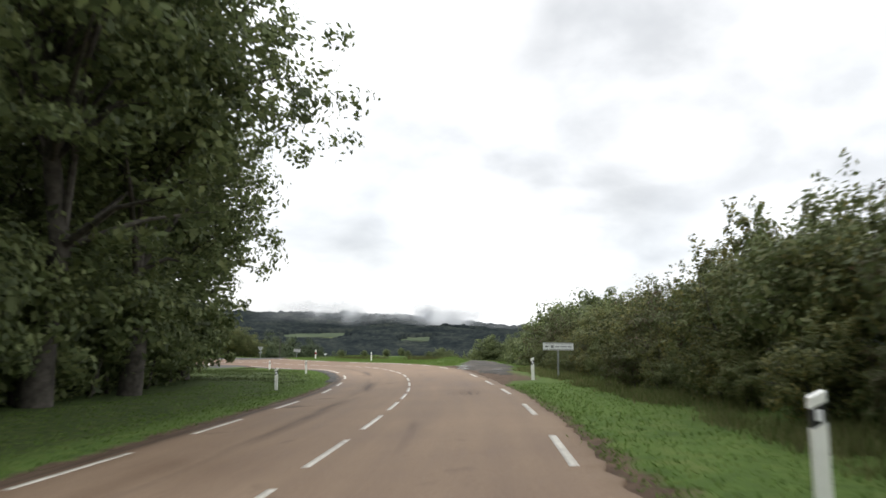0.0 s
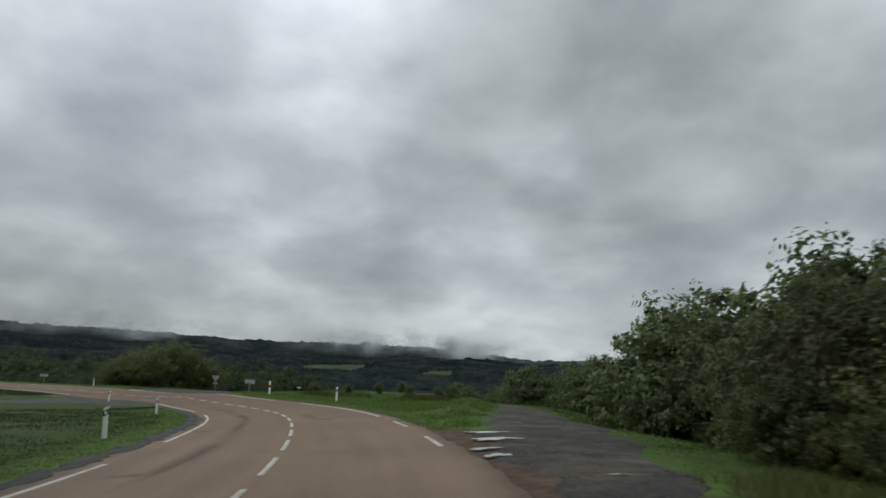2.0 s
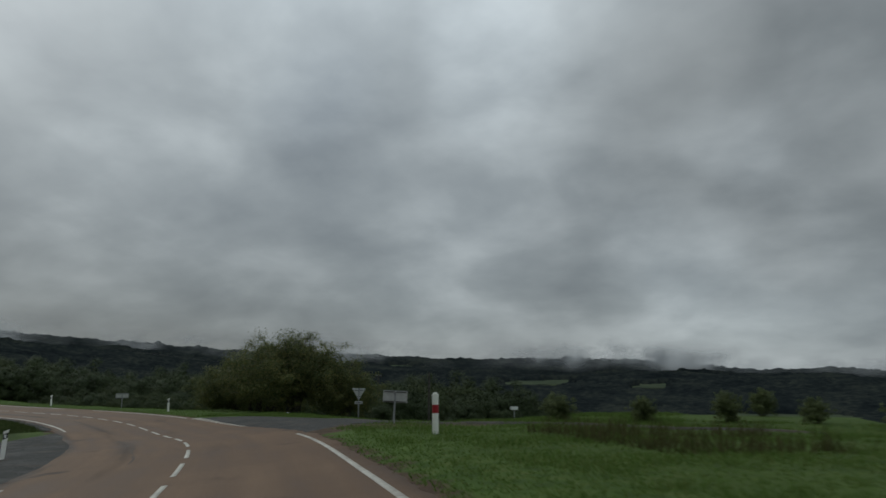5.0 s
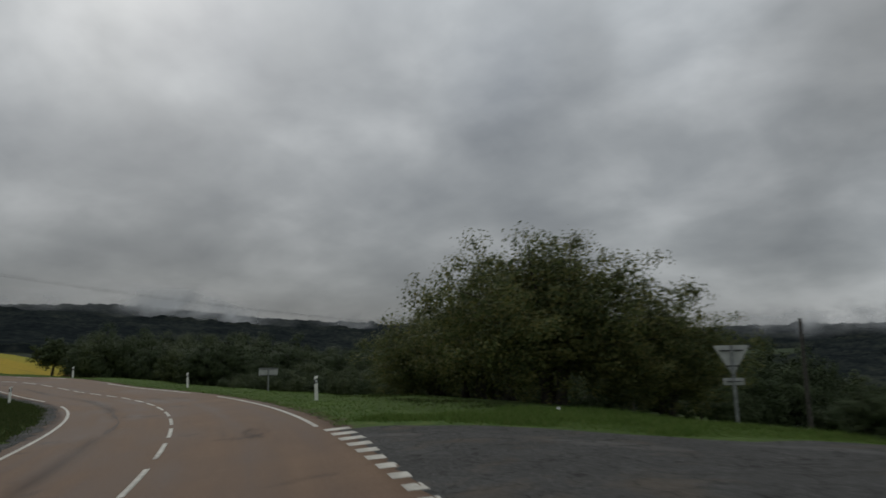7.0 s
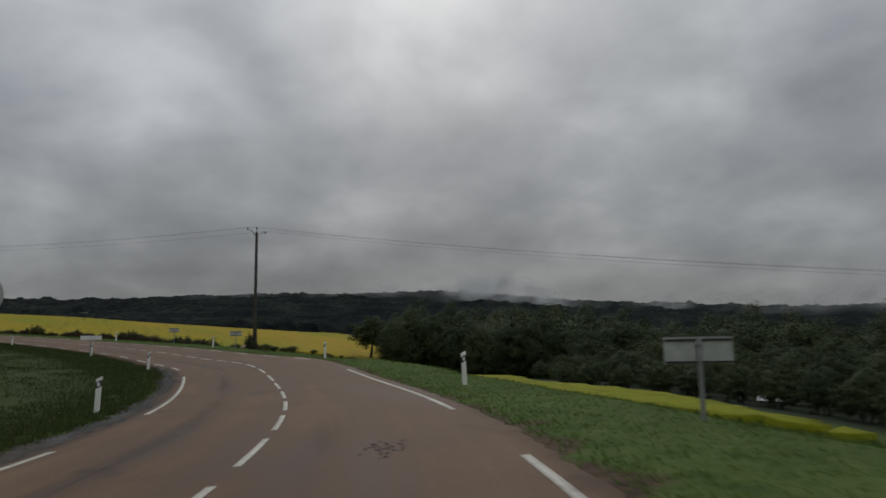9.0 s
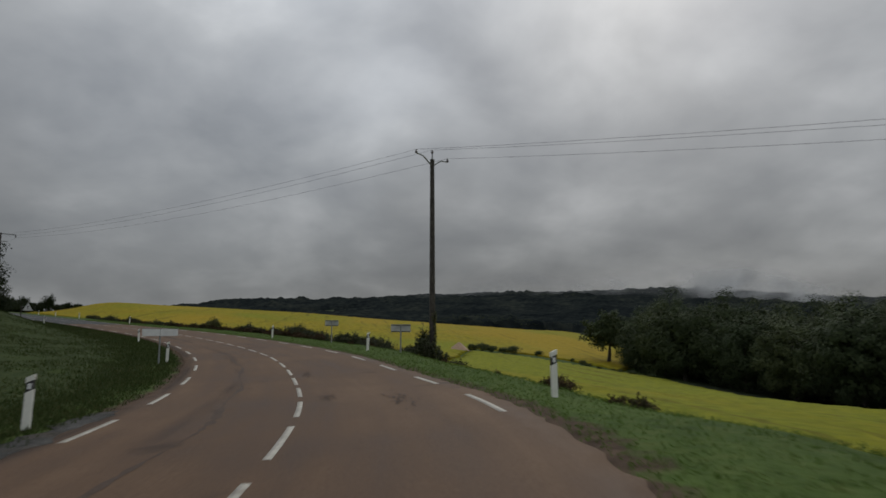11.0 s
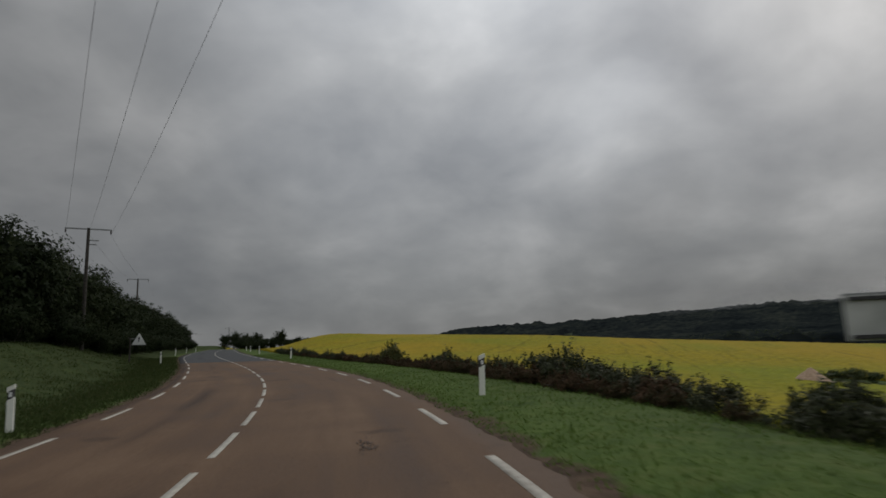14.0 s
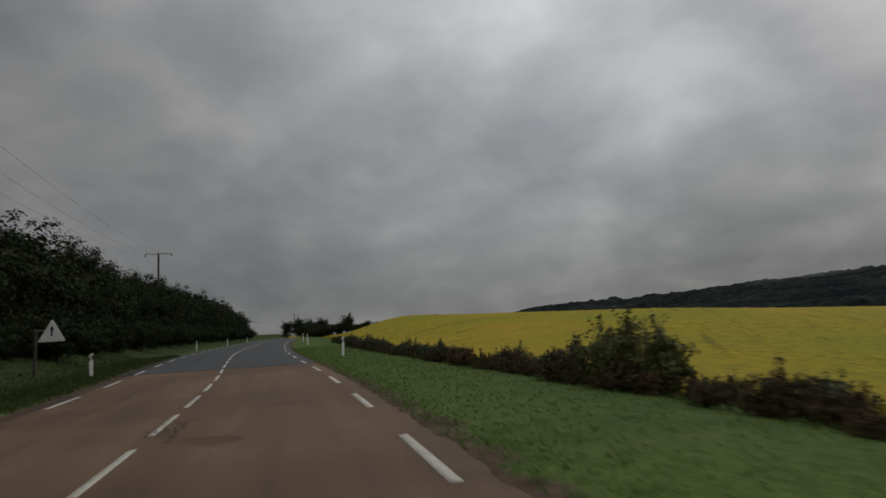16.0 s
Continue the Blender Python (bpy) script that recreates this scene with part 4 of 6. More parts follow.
def by_road(items):
    """(s, n, scale) rows to (x, y, scale) rows."""
    return [(*at(s, n)[0, :2], k) for s, n, k in items]


def bearing(az, r):
    return MID[0] - math.sin(radians(az)) * r, MID[1] + math.cos(radians(az)) * r


def to_top(items, height):
    """(x, y, top) rows to (x, y, scale) rows for plants of this height."""
    return [(x, y, max(0.25, (z - gz1(x, y)) / height)) for x, y, z in items]


def plants():
    # tall roadside trees inside the first stretch
    tall = [plant("roadside_tree", "tall dark green broadleaf tree leaning over the grass verge", "tree", 11 + i, "leaf_dark", height=h, radius=r, trunk_r=0.28, clear=k, clumps=q, per=62, leaf=0.13, clump_r=0.125, lean=0.4, core=c, squash=0.5)
            for i, (h, r, k, q, c) in enumerate([(23, 6.6, 0.16, 400, 0), (22, 6.6, 0.12, 430, 2), (21, 6.8, 0.18, 360, 0)])]
    spots = [(-12.0, 30.5, 0.95), (-8.4, 23.5, 1.08), (-8.1, 17.2, 1.12), (-8.0, 9.5, 1.0), (-9.0, 2.5, 1.0), (-10, -5, 1.0), (-16.5, 34, 0.9), (-15, 24, 1.0), (-15.5, 13, 1.0), (-10, -13, 1.0)]
    place_all(tall, spots, "trees inside the first bend")
    end = plant("roadside_tree", "broad dark green tree with low limbs over the verge", "tree", 19, "leaf_dark", height=17.5, radius=6.3, trunk_r=0.26, clear=0.14, clumps=430, per=66, leaf=0.13, clump_r=0.125, core=2, squash=0.9)
    stand(end, -11.9, 37.6, 1.0, 1.1, first=True, group="trees inside the first bend")
    under = [plant("undergrowth_shrub", "dense dark undergrowth shrub at the trees' foot", "shrub", 31 + i, "leaf_dark", foliage="foliage", wood="stem", height=4.2, radius=2.3, trunk_r=0.06, clear=0.0, clumps=150, per=60, leaf=0.1, stems=4, clump_r=0.2, squash=0.6, core=6) for i in range(2)]
    place_all(under, [(-12.5, 38.5, 1.5), (-11.3, 34.6, 1.2), (-11.0, 31.5, 1.5), (-10.4, 28.2, 1.3), (-10.0, 25.2, 1.6), (-9.8, 21.8, 1.4), (-9.4, 19.2, 1.3), (-9.2, 14.9, 1.4), (-8.6, 12.4, 1.2), (-8.4, 9.0, 1.5), (-8.4, 5.0, 1.3), (-8.8, 1.0, 1.4), (-16.5, 38, 1.7), (-15, 33, 1.9), (-14.5, 28, 1.9), (-14, 23, 2.0), (-13.6, 18, 2.0), (-13, 12, 1.9), (-17, 20, 1.9), (-17, 28, 2.0), (-12.8, 6, 1.9)], "undergrowth under the trees")
    # hedge on the bank outside
    hedge = [plant("hedge_shrub", "overgrown mixed hedge shrub with rusty leaves on the bank", "shrub", 41 + i, "leaf_mid" if i == 1 else "leaf_hedge", foliage="foliage", wood="stem", height=3.6, radius=2.2, trunk_r=0.05, clear=0.0, clumps=190, per=70, leaf=0.062, stems=5, clump_r=0.17, squash=0.5, spiky=0.8) for i in range(3)]
    rows = []
    for k in range(22):
        s = -8 + 2.45 * k
        rows.append((s, 9.6 + 0.5 * math.sin(k * 1.7) + (0.05 * max(0, s - 25)), (0.93 + 0.12 * math.sin(k * 2.3)) * np.interp(s, [18, 27], [1, 0.72])))
        rows.append((s + 1.2, 12.2 + 0.7 * math.sin(k * 1.1) + (0.06 * max(0, s - 25)), (0.92 + 0.14 * math.sin(k * 1.3 + 1)) * np.interp(s, [18, 27], [1, 0.78])))
    rows += [(-7 + 1.7 * k, 8.3 + 0.25 * math.sin(k * 2.7) + 0.07 * max(0, -7 + 1.7 * k - 25), 0.42 + 0.1 * math.sin(k * 1.9)) for k in range(31)]
    rows += [(30 + 2.6 * k, 11.2 + 0.5 * math.sin(k * 2.1), 1.0 + 0.1 * math.sin(k * 1.4)) for k in range(7)] + [(31 + 3.1 * k, 13.8, 1.15) for k in range(5)]
    place_all(hedge, by_road(rows), "hedge on the bank")
    sap = plant("young_tree", "slender young tree rising from the hedge", "tree", 55, "leaf_mid", height=6.2, radius=1.7, trunk_r=0.06, clear=0.35, clumps=60, per=30, leaf=0.1, stems=2, clump_r=0.2, spiky=0.8)
    place_all([sap], by_road([(20, 10.5, 0.72), (25, 11.5, 0.66), (12, 11.2, 0.6)]), "young trees in the hedge")
    # shrubs behind the lay-by
    lay = [plant("layby_bush", "dark green bushy shrub beside the old lay-by", "shrub", 61 + i, "leaf_dark", foliage="foliage", wood="stem", height=4.4, radius=2.4, trunk_r=0.07, clear=0.0, clumps=200, per=70, leaf=0.075, stems=4, clump_r=0.17, squash=0.7, spiky=0.6, core=6) for i in range(2)]
    place_all(lay, to_top([(15.2, 43.5, 5.6), (15.4, 47, 6.8), (16.4, 50, 6.2), (15.4, 53, 4.3), (15.3, 57, 6.0), (15.5, 60.8, 6.5), (16.8, 64, 3.6), (12.3, 68.2, 3.5), (13.4, 70.6, 3.2), (13.5, 81.6, 3.3), (14.8, 85, 3.0), (10.2, 91.5, 3.0), (16, 91, 2.6), (18.5, 58, 5.5), (18.5, 48, 6.0), (17, 72, 2.6)], 4.4) + to_top([(-13, 105, 0.2), (-9.5, 106.5, 0.1), (-6, 107, 0.3), (-2.5, 107.5, 0.1), (1, 107, 0.0), (4.5, 106, 0.3), (8, 104, 0.2), (-4, 113, 0.4), (3, 113, 0.5), (10, 110, 0.3)], 4.4), "bushes beside the lay-by")
    # the big hazel beyond the side road
    hz = [plant("hazel_tree", "broad rounded hazel tree with yellowing leaves on the grass", "tree", 71 + i, "leaf_hazel", height=7.0, radius=5.2, trunk_r=0.16, clear=0.03, clumps=600, per=100, leaf=0.066, stems=6, clump_r=0.13, squash=0.9, spiky=0.4, core=5) for i in range(2)]
    place_all(hz, [(-37.5, 122.8, 0.97), (-43.4, 126.8, 0.84), (-46.8, 128, 0.72), (-49.6, 129.6, 0.55), (-33.8, 124.8, 0.66), (-45, 132, 0.8)], "hazels beyond the side road")
    # bushes and small trees that hide the lane down the slope
    lane = [plant("slope_bush", "dark green bush on the slope below the side road", "shrub", 76 + i, "leaf_wood", foliage="foliage", wood="stem", height=5, radius=2.7, trunk_r=0.08, clear=0.0, clumps=150, per=90, leaf=0.085, stems=3, clump_r=0.21, squash=0.7, core=5, loose=0.3) for i in range(2)]
    place_all(lane, to_top([(-26.6, 116.5, -1.5), (-34.5, 139, 0.2), (-30, 141, -2.8), (-37.5, 143, 0.4), (-27, 137, -3.7), (-26, 144, -4.3), (-22.5, 140, -3.8), (-21.5, 148, -4.4), (-17, 143, -4.6), (-33.2, 131, -1.2), (-41, 137, -0.5)] + [(*bearing(az, np.interp(az, [-60, -20, 20, 45], [32.6, 34, 40, 75]) + d), z + 0.5 * math.sin(az * 1.3)) for az in range(-38, 36, 5) for d, z in ((4.5, -2.5), (9, -2.1), (14.5, -1.6), (21, -1.1))], 5.0), "bushes on the slope")


plants()


def woods():
    kinds = [plant("woodland_tree", "dark green broadleaf tree in the valley wood", "tree", 81 + i, "leaf_wood", height=h, radius=r, trunk_r=0.22, clear=0.0, clumps=130, per=110, leaf=0.15, clump_r=0.24, squash=0.5, core=6, solid=True, loose=0.22) for i, (h, r) in enumerate([(11, 5.2), (12.5, 5.6), (10, 5.2)])]
    rng = random.Random(5)
    spots, tries = [], 0
    while len(spots) < 290 and tries < 30000:
        tries += 1
        deg = rng.uniform(-16, 69)
        first = np.interp(deg, [-16, 0, 20, 40, 55, 64, 69], [78, 68, 70, 80, 112, 130, 150])
        r = first + rng.uniform(0, 75) ** 1.0 * (0.25 + 0.75 * rng.random())
        az = radians(deg)
        x, y = MID[0] - math.sin(az) * r, MID[1] + math.cos(az) * r
        bx, by = x + 99, y - 126
        if math.degrees(math.atan2(-bx, by)) > 60.5 and math.hypot(bx, by) < 330:
            continue
        if any((x - p) ** 2 + (y - q) ** 2 < 26 for p, q, _ in spots):
            continue
        top = np.interp(deg, [-16, 0, 33, 46, 60], [-0.6, -0.4, 1.4, 3.4, 6.0]) + rng.uniform(-2.6, 1.3)
        spots.append((x, y, float(np.clip((top - gz1(x, y)) / 11.0, 0.4, 1.3))))
    place_all(kinds, spots, "trees of the valley wood")
    ft = plant("field_tree", "spreading oak standing alone at the field's edge", "tree", 91, "leaf_wood", height=11, radius=6.0, trunk_r=0.35, clear=0.2, clumps=210, per=40, leaf=0.22, clump_r=0.17, squash=0.6, core=6)
    stand(ft, -203.2, 176.7, 0.95, 0.5, first=True)
    # the wood along the inside of the last stretch
    rng = random.Random(9)
    bank = [plant("bank_tree", "dark leafy tree of the roadside wood", "tree", 95 + i, "leaf_in_shade", height=8, radius=3.5, trunk_r=0.14, clear=0.0, clumps=170, per=46, leaf=0.12, stems=2, clump_r=0.2, squash=0.7, core=8) for i in range(3)]
    sp = []
    for k in range(46):
        s = 262 + 4.1 * k
        sp.append((s, -11.5 - 1.2 * rng.random() - max(0, (285 - s) * 0.22), 0.72 + 0.2 * rng.random() + max(0, (290 - s) * 0.012)))
        sp.append((s + 2, -15.5 - 2 * rng.random() - max(0, (285 - s) * 0.22), 1.0 + 0.2 * rng.random() + max(0, (290 - s) * 0.008)))
    for k in range(12):
        sp.append((258 + 3 * k, -24 - 3 * rng.random(), (1.1 if k < 5 else 1.4) + 0.2 * rng.random()))
    far = [(*at(k, n)[0, :2], top) for k, n, top in ((455, 1, 16.6), (456, 4.5, 17.3), (455, 8, 16.9), (455.5, 11.5, 17.2), (455, 19.5, 17.9), (456, 26, 15.4), (456, 30, 14.8))]
    place_all(bank, by_road(sp) + to_top(far, 8.0), "roadside wood")
    low = plant("wood_edge_shrub", "dense dark shrub at the edge of the roadside wood", "shrub", 99, "leaf_in_shade", foliage="foliage", wood="stem", height=3.0, radius=2.1, trunk_r=0.05, clear=0.0, clumps=100, per=60, leaf=0.09, stems=4, clump_r=0.22, squash=0.5)
    place_all([low], by_road([(258 + 2.6 * k, -10.2 - 0.6 * math.sin(k * 2.1) - max(0, (283 - 258 - 2.6 * k) * 0.24), 0.85 + 0.2 * math.sin(k * 1.3)) for k in range(76)] + [(438 + 2.6 * k, 6.5 + 0.9 * k, 1.25 + 0.25 * math.sin(k * 2.2)) for k in range(7)] + [(455, 13, 1.6), (454, 17, 1.5), (455, 25, 1.1), (455, 28.5, 1.0), (455, 32, 0.8), (450, 22, 1.0)]), "shrubs at the wood's edge")


woods()


PASTURES = [(8.3, 1300, 190, 90), (-1.3, 1190, 80, 70), (0.3, 720, 75, 130), (-5.2, 760, 90, 110), (6.4, 600, 60, 60), (-1.5, 640, 60, 80), (-5.2, 560, 50, 60), (15, 1050, 140, 60), (-12, 900, 160, 60), (21, 1480, 200, 50), (33, 1200, 170, 50), (36, 1420, 110, 45), (42, 1300, 80, 40), (-14, 700, 120, 60), (50, 1350, 180, 40), (68, 1400, 150, 40), (93, 1150, 240, 60), (97.5, 900, 200, 60), (-22, 1500, 260, 80), (23, 900, 110, 50), (28, 1050, 90, 40), (3, 1480, 90, 30), (-5, 1380, 120, 30), (12, 1560, 80, 24)]


def crowns(x, y, cell, seed):
    """Height 0 to 1.4 of a closed canopy of rounded crowns, one to a cell."""
    best = np.zeros_like(x)
    ci, cj = np.floor(x / cell), np.floor(y / cell)
    for di in (-1, 0, 1):
        for dj in (-1, 0, 1):
            i, j = ci + di, cj + dj
            h = np.sin(i * 127.1 + j * 311.7 + seed) * 43758.5453
            h -= np.floor(h)
            g = np.sin(i * 269.5 + j * 183.3 + seed) * 24634.6345
            g -= np.floor(g)
            px, py = (i + 0.15 + 0.7 * h) * cell, (j + 0.15 + 0.7 * g) * cell
            d2 = ((x - px) ** 2 + (y - py) ** 2) / (cell * (0.75 + 0.35 * g)) ** 2
            best = np.maximum(best, (0.6 + 0.8 * h) * np.sqrt(np.clip(1 - d2, 0, 1)))
    return best


def far_woods():
    """The closed canopy of the valley and hills as one sheet of crowns, with pastures left open in it."""
    rng = np.random.default_rng(3)
    az = np.radians(np.arange(-63, 119, 0.14))
    rr = [112.0]
    while rr[-1] < 2080:
        rr.append(rr[-1] + max(1.6, rr[-1] * 0.0075))
    rr = np.array(rr)
    A, R = np.meshgrid(az, rr)
    A, R = A.ravel(), R.ravel()
    x, y = MID[0] - np.sin(A) * R, MID[1] + np.cos(A) * R
    deg = np.degrees(A)
    wood = R > np.interp(deg, [-63, -18, 0, 8, 20, 40, 55, 64, 69, 72, 118], [430, 345, 345, 125, 125, 135, 165, 185, 200, 310, 430])
    sight = np.degrees(np.arctan2(-(x + 99), y - 126))
    wood &= ~((sight > 60.5) & (np.hypot(x + 99, y - 126) < 330))
    wood &= ~((deg > 59.3) & (R < 442))
    wood &= (fbm(x, y, 0.009, 4.0) < 0.62) | (R > 900) | (R < 300)
    for pa, pr, w, d in PASTURES:
        px, py = bearing(pa, pr)
        t = radians(pa)
        u, v = (x - px) * math.cos(t) + (y - py) * math.sin(t), -(x - px) * math.sin(t) + (y - py) * math.cos(t)
        wood &= ~((np.abs(u - 0.12 * w * v / d) < w / 2 * (0.82 + 0.18 * np.sin(v * 9 / d + pa))) & (v > -d * 1.3) & (v < d * (0.4 + 0.1 * np.sin(u * 8 / w))))
        g = 14
        uu, vv = np.meshgrid(np.linspace(-w / 2, w / 2, g), np.linspace(-d / 2, d / 2, g))
        uu = uu + 0.12 * w * vv / d
        X, Y = px + uu * math.cos(t) - vv * math.sin(t), py + uu * math.sin(t) + vv * math.cos(t)
        Z = gz(X.ravel(), Y.ravel()) + 0.8
        me = mesh_np("pasture", np.stack([X.ravel(), Y.ravel(), Z], 1), grid_faces(g, g), M["pasture"], True)
        tagged(put("pasture", me), "pale green pasture among the distant woods", "pasture", kind="structure")
    tall = 0.75 + 0.3 * fbm(x, y, 0.006, 1.0) + step(500, 1500, R) * 0.35
    tall += 0.5 * fbm(x, y, 0.03, 5.0) * step(500, 900, R)
    # taller stands break the skyline here and there
    tall += 0.75 * np.clip(fbm(x, y, 0.045, 2.2) + 0.6 * fbm(x, y, 0.11, 0.9) - 0.25, 0, 1) * step(900, 1300, R)
    tall += 1.05 * step(57, 62, deg) * (1 - step(76, 86, deg)) * step(430, 446, R) * (1 - step(540, 600, R))
    wave = 0.55 - 0.17 * step(350, 700, R)
    z = gz(x, y) + 8.0 * tall * (1 - wave + wave * crowns(x, y, 9.0, 1.0)) + 0.5 * rng.random(len(x))
    z = np.where(wood, z, gz(x, y) - 2.0)
    F = grid_faces(len(az), len(rr))
    F = F[wood[F].any(1)]
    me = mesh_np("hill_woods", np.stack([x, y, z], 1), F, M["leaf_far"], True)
    ob = tagged(put("hill_woods", me), "dark distant woods covering the valley and hills", "woods", kind="stuff")
    # loose leaf sprays roughen the nearer canopy
    k = np.flatnonzero(wood & ((R < 420) | ((R < 620) & (deg > 55) & (deg < 95))))
    k = k[rng.random(len(k)) < 0.7]
    p = np.stack([x[k], y[k], z[k]], 1)
    V, F = leaf_cloud(rng, np.repeat(p, 3, 0), np.full(3 * len(k), 0.9), 1, 0.36)
    put("sprays", mesh_np("sprays", V, F, M["leaf_wood"]), ob)


far_woods()


def mist_material():
    """Torn shreds of low cloud: grey droplets that let most of the light through."""
    mt = bpy.data.materials.new("low_cloud_mist")
    mt.use_nodes = True
    nt = mt.node_tree
    nt.nodes.clear()
    N, L = nt.nodes.new, nt.links.new
    noi, ramp, mixc, squeeze, bump = noise_kit(nt)
    pos = N("ShaderNodeNewGeometry").outputs["Position"]
    a = N("ShaderNodeAttribute"); a.attribute_name = "mist_cover"
    shred = ramp(noi(0.011, 4.0, squeeze(pos, 0.7, 0.7, 1.6), 0.5), grey((0.38, 0.05), (0.62, 1)))
    m = N("ShaderNodeMath"); m.operation = 'MULTIPLY'; m.use_clamp = True
    L(a.outputs["Fac"], m.inputs[0]); L(shred, m.inputs[1])
    d, t, x = N("ShaderNodeBsdfDiffuse"), N("ShaderNodeBsdfTranslucent"), N("ShaderNodeBsdfTransparent")
    for q in (d, t):
        q.inputs[0].default_value = (0.62, 0.635, 0.65, 1)
    mix, out = N("ShaderNodeMixShader"), N("ShaderNodeMixShader")
    mix.inputs[0].default_value = 0.5
    L(d.outputs[0], mix.inputs[1]); L(t.outputs[0], mix.inputs[2])
    L(m.outputs[0], out.inputs[0]); L(x.outputs[0], out.inputs[1]); L(mix.outputs[0], out.inputs[2])
    L(out.outputs[0], N("ShaderNodeOutputMaterial").inputs[0])
    return mt


def low_cloud():
    """Shreds of cloud that hang along the ridge. Rows: bearings, distance, foot and top over the ground, density."""
    mt = mist_material()
    for b0, b1, r, foot, top, thick in ((-11, 15, 1440, -20, 56, 1.0), (16, 36, 1430, -18, 50, 0.7), (31, 47, 1420, -16, 46, 0.7), (47, 64, 1420, -34, 60, 1.0), (-28, -10, 1450, -16, 46, 0.7), (62, 84, 1460, -14, 46, 0.6)):
        nb, nh = 48, 14
        bb = np.repeat(np.linspace(b0, b1, nb)[None], nh, 0)
        hh = np.repeat(np.linspace(0, 1, nh)[:, None], nb, 1)
        rr = r + 20 * np.sin(bb * 0.9) - 30 * hh + 8 * np.sin(bb * 2.3 + hh * 4)
        x, y = MID[0] - np.sin(np.radians(bb)) * rr, MID[1] + np.cos(np.radians(bb)) * rr
        crest = np.interp(bb[0], np.linspace(b0, b1, 12), [max(gz1(MID[0] - math.sin(radians(q)) * k, MID[1] + math.cos(radians(q)) * k) for k in (1600, 1700, 1780)) for q in np.linspace(b0, b1, 12)])
        z = 0.86 * crest[None] + foot + (top - foot) * hh + 6 * np.sin(bb * 0.7)
        side = np.clip(np.minimum(bb - b0, b1 - bb) / (0.3 * (b1 - b0)), 0, 1)
        dens = thick * side * np.sin(np.pi * hh) ** 1.5
        me = mesh_np("low_cloud", np.stack([x.ravel(), y.ravel(), z.ravel()], 1), grid_faces(nb, nh), mt, True)
        me.attributes.new("mist_cover", 'FLOAT', 'POINT').data.foreach_set("value", dens.astype(np.float32).ravel())
        tagged(put("low_cloud", me), "torn pale grey cloud hanging on the wooded ridge", "cloud", kind="structure")


low_cloud()


def crop_field():
    """The ripening crop, one uneven sheet knee-high over the ground."""
    xs, ys = np.arange(-530, -50, 1.05), np.arange(-20, 400, 1.05)
    X, Y = np.meshgrid(xs, ys)
    s, n, _, _ = nearest(X, Y)
    dx, dy = X.ravel() - MID[0], Y.ravel() - MID[1]
    r, az = np.hypot(dx, dy), np.degrees(np.arctan2(-dx, dy))
    edge = np.interp(s, [150, 166, 174, 181, 190, 205, 220], [17, 15, 12, 9.2, 8.4, 8.4, 11.5]) + 0.5 * np.sin(s * 0.4)
    rim = np.interp(az, [-60, -20, 20, 45, 55.7, 61, 64.4, 72.5], [32.6, 34, 40, 75, 103, 119, 126, 133])
    lower = (n > edge) & (s > 147) & (az > -60) & (az <= 72.5) & (r < rim)
    # a grass track parts the lower crop from the upper
    upper = (n > edge) & (s > 150) & (az < 150) & (r < 440) & ((az > 72.5) | ((az > 59.3) & (r > rim + 6)))
    Z = gz(X.ravel(), Y.ravel()) + 0.28 + 0.08 * np.sin(X.ravel() * 1.9 + 0.7 * np.sin(Y.ravel())) * np.sin(Y.ravel() * 2.3) + 0.05 * fbm(X.ravel(), Y.ravel(), 1.3, 0.2)
    F = grid_faces(len(xs), len(ys))
    for ok, mat, label in ((upper, M["crop"], "yellow flowering crop field rising to a low crest"), (lower, M["fresh_crop"], "yellow-green flowering crop below the verge")):
        me = mesh_np("crop_field", np.stack([X.ravel(), Y.ravel(), Z], 1), F[ok[F].all(1)], mat, True)
        bm = bmesh.new(); bm.from_mesh(me)
        bmesh.ops.delete(bm, geom=[v for v in bm.verts if not v.link_faces], context='VERTS')
        rim = bmesh.ops.extrude_edge_only(bm, edges=[e for e in bm.edges if e.is_boundary])
        for v in rim["geom"]:
            if isinstance(v, bmesh.types.BMVert):
                v.co.z -= 0.5
        bm.to_mesh(me); bm.free()
        tagged(put("crop_field", me), label, "field", kind="stuff")


crop_field()


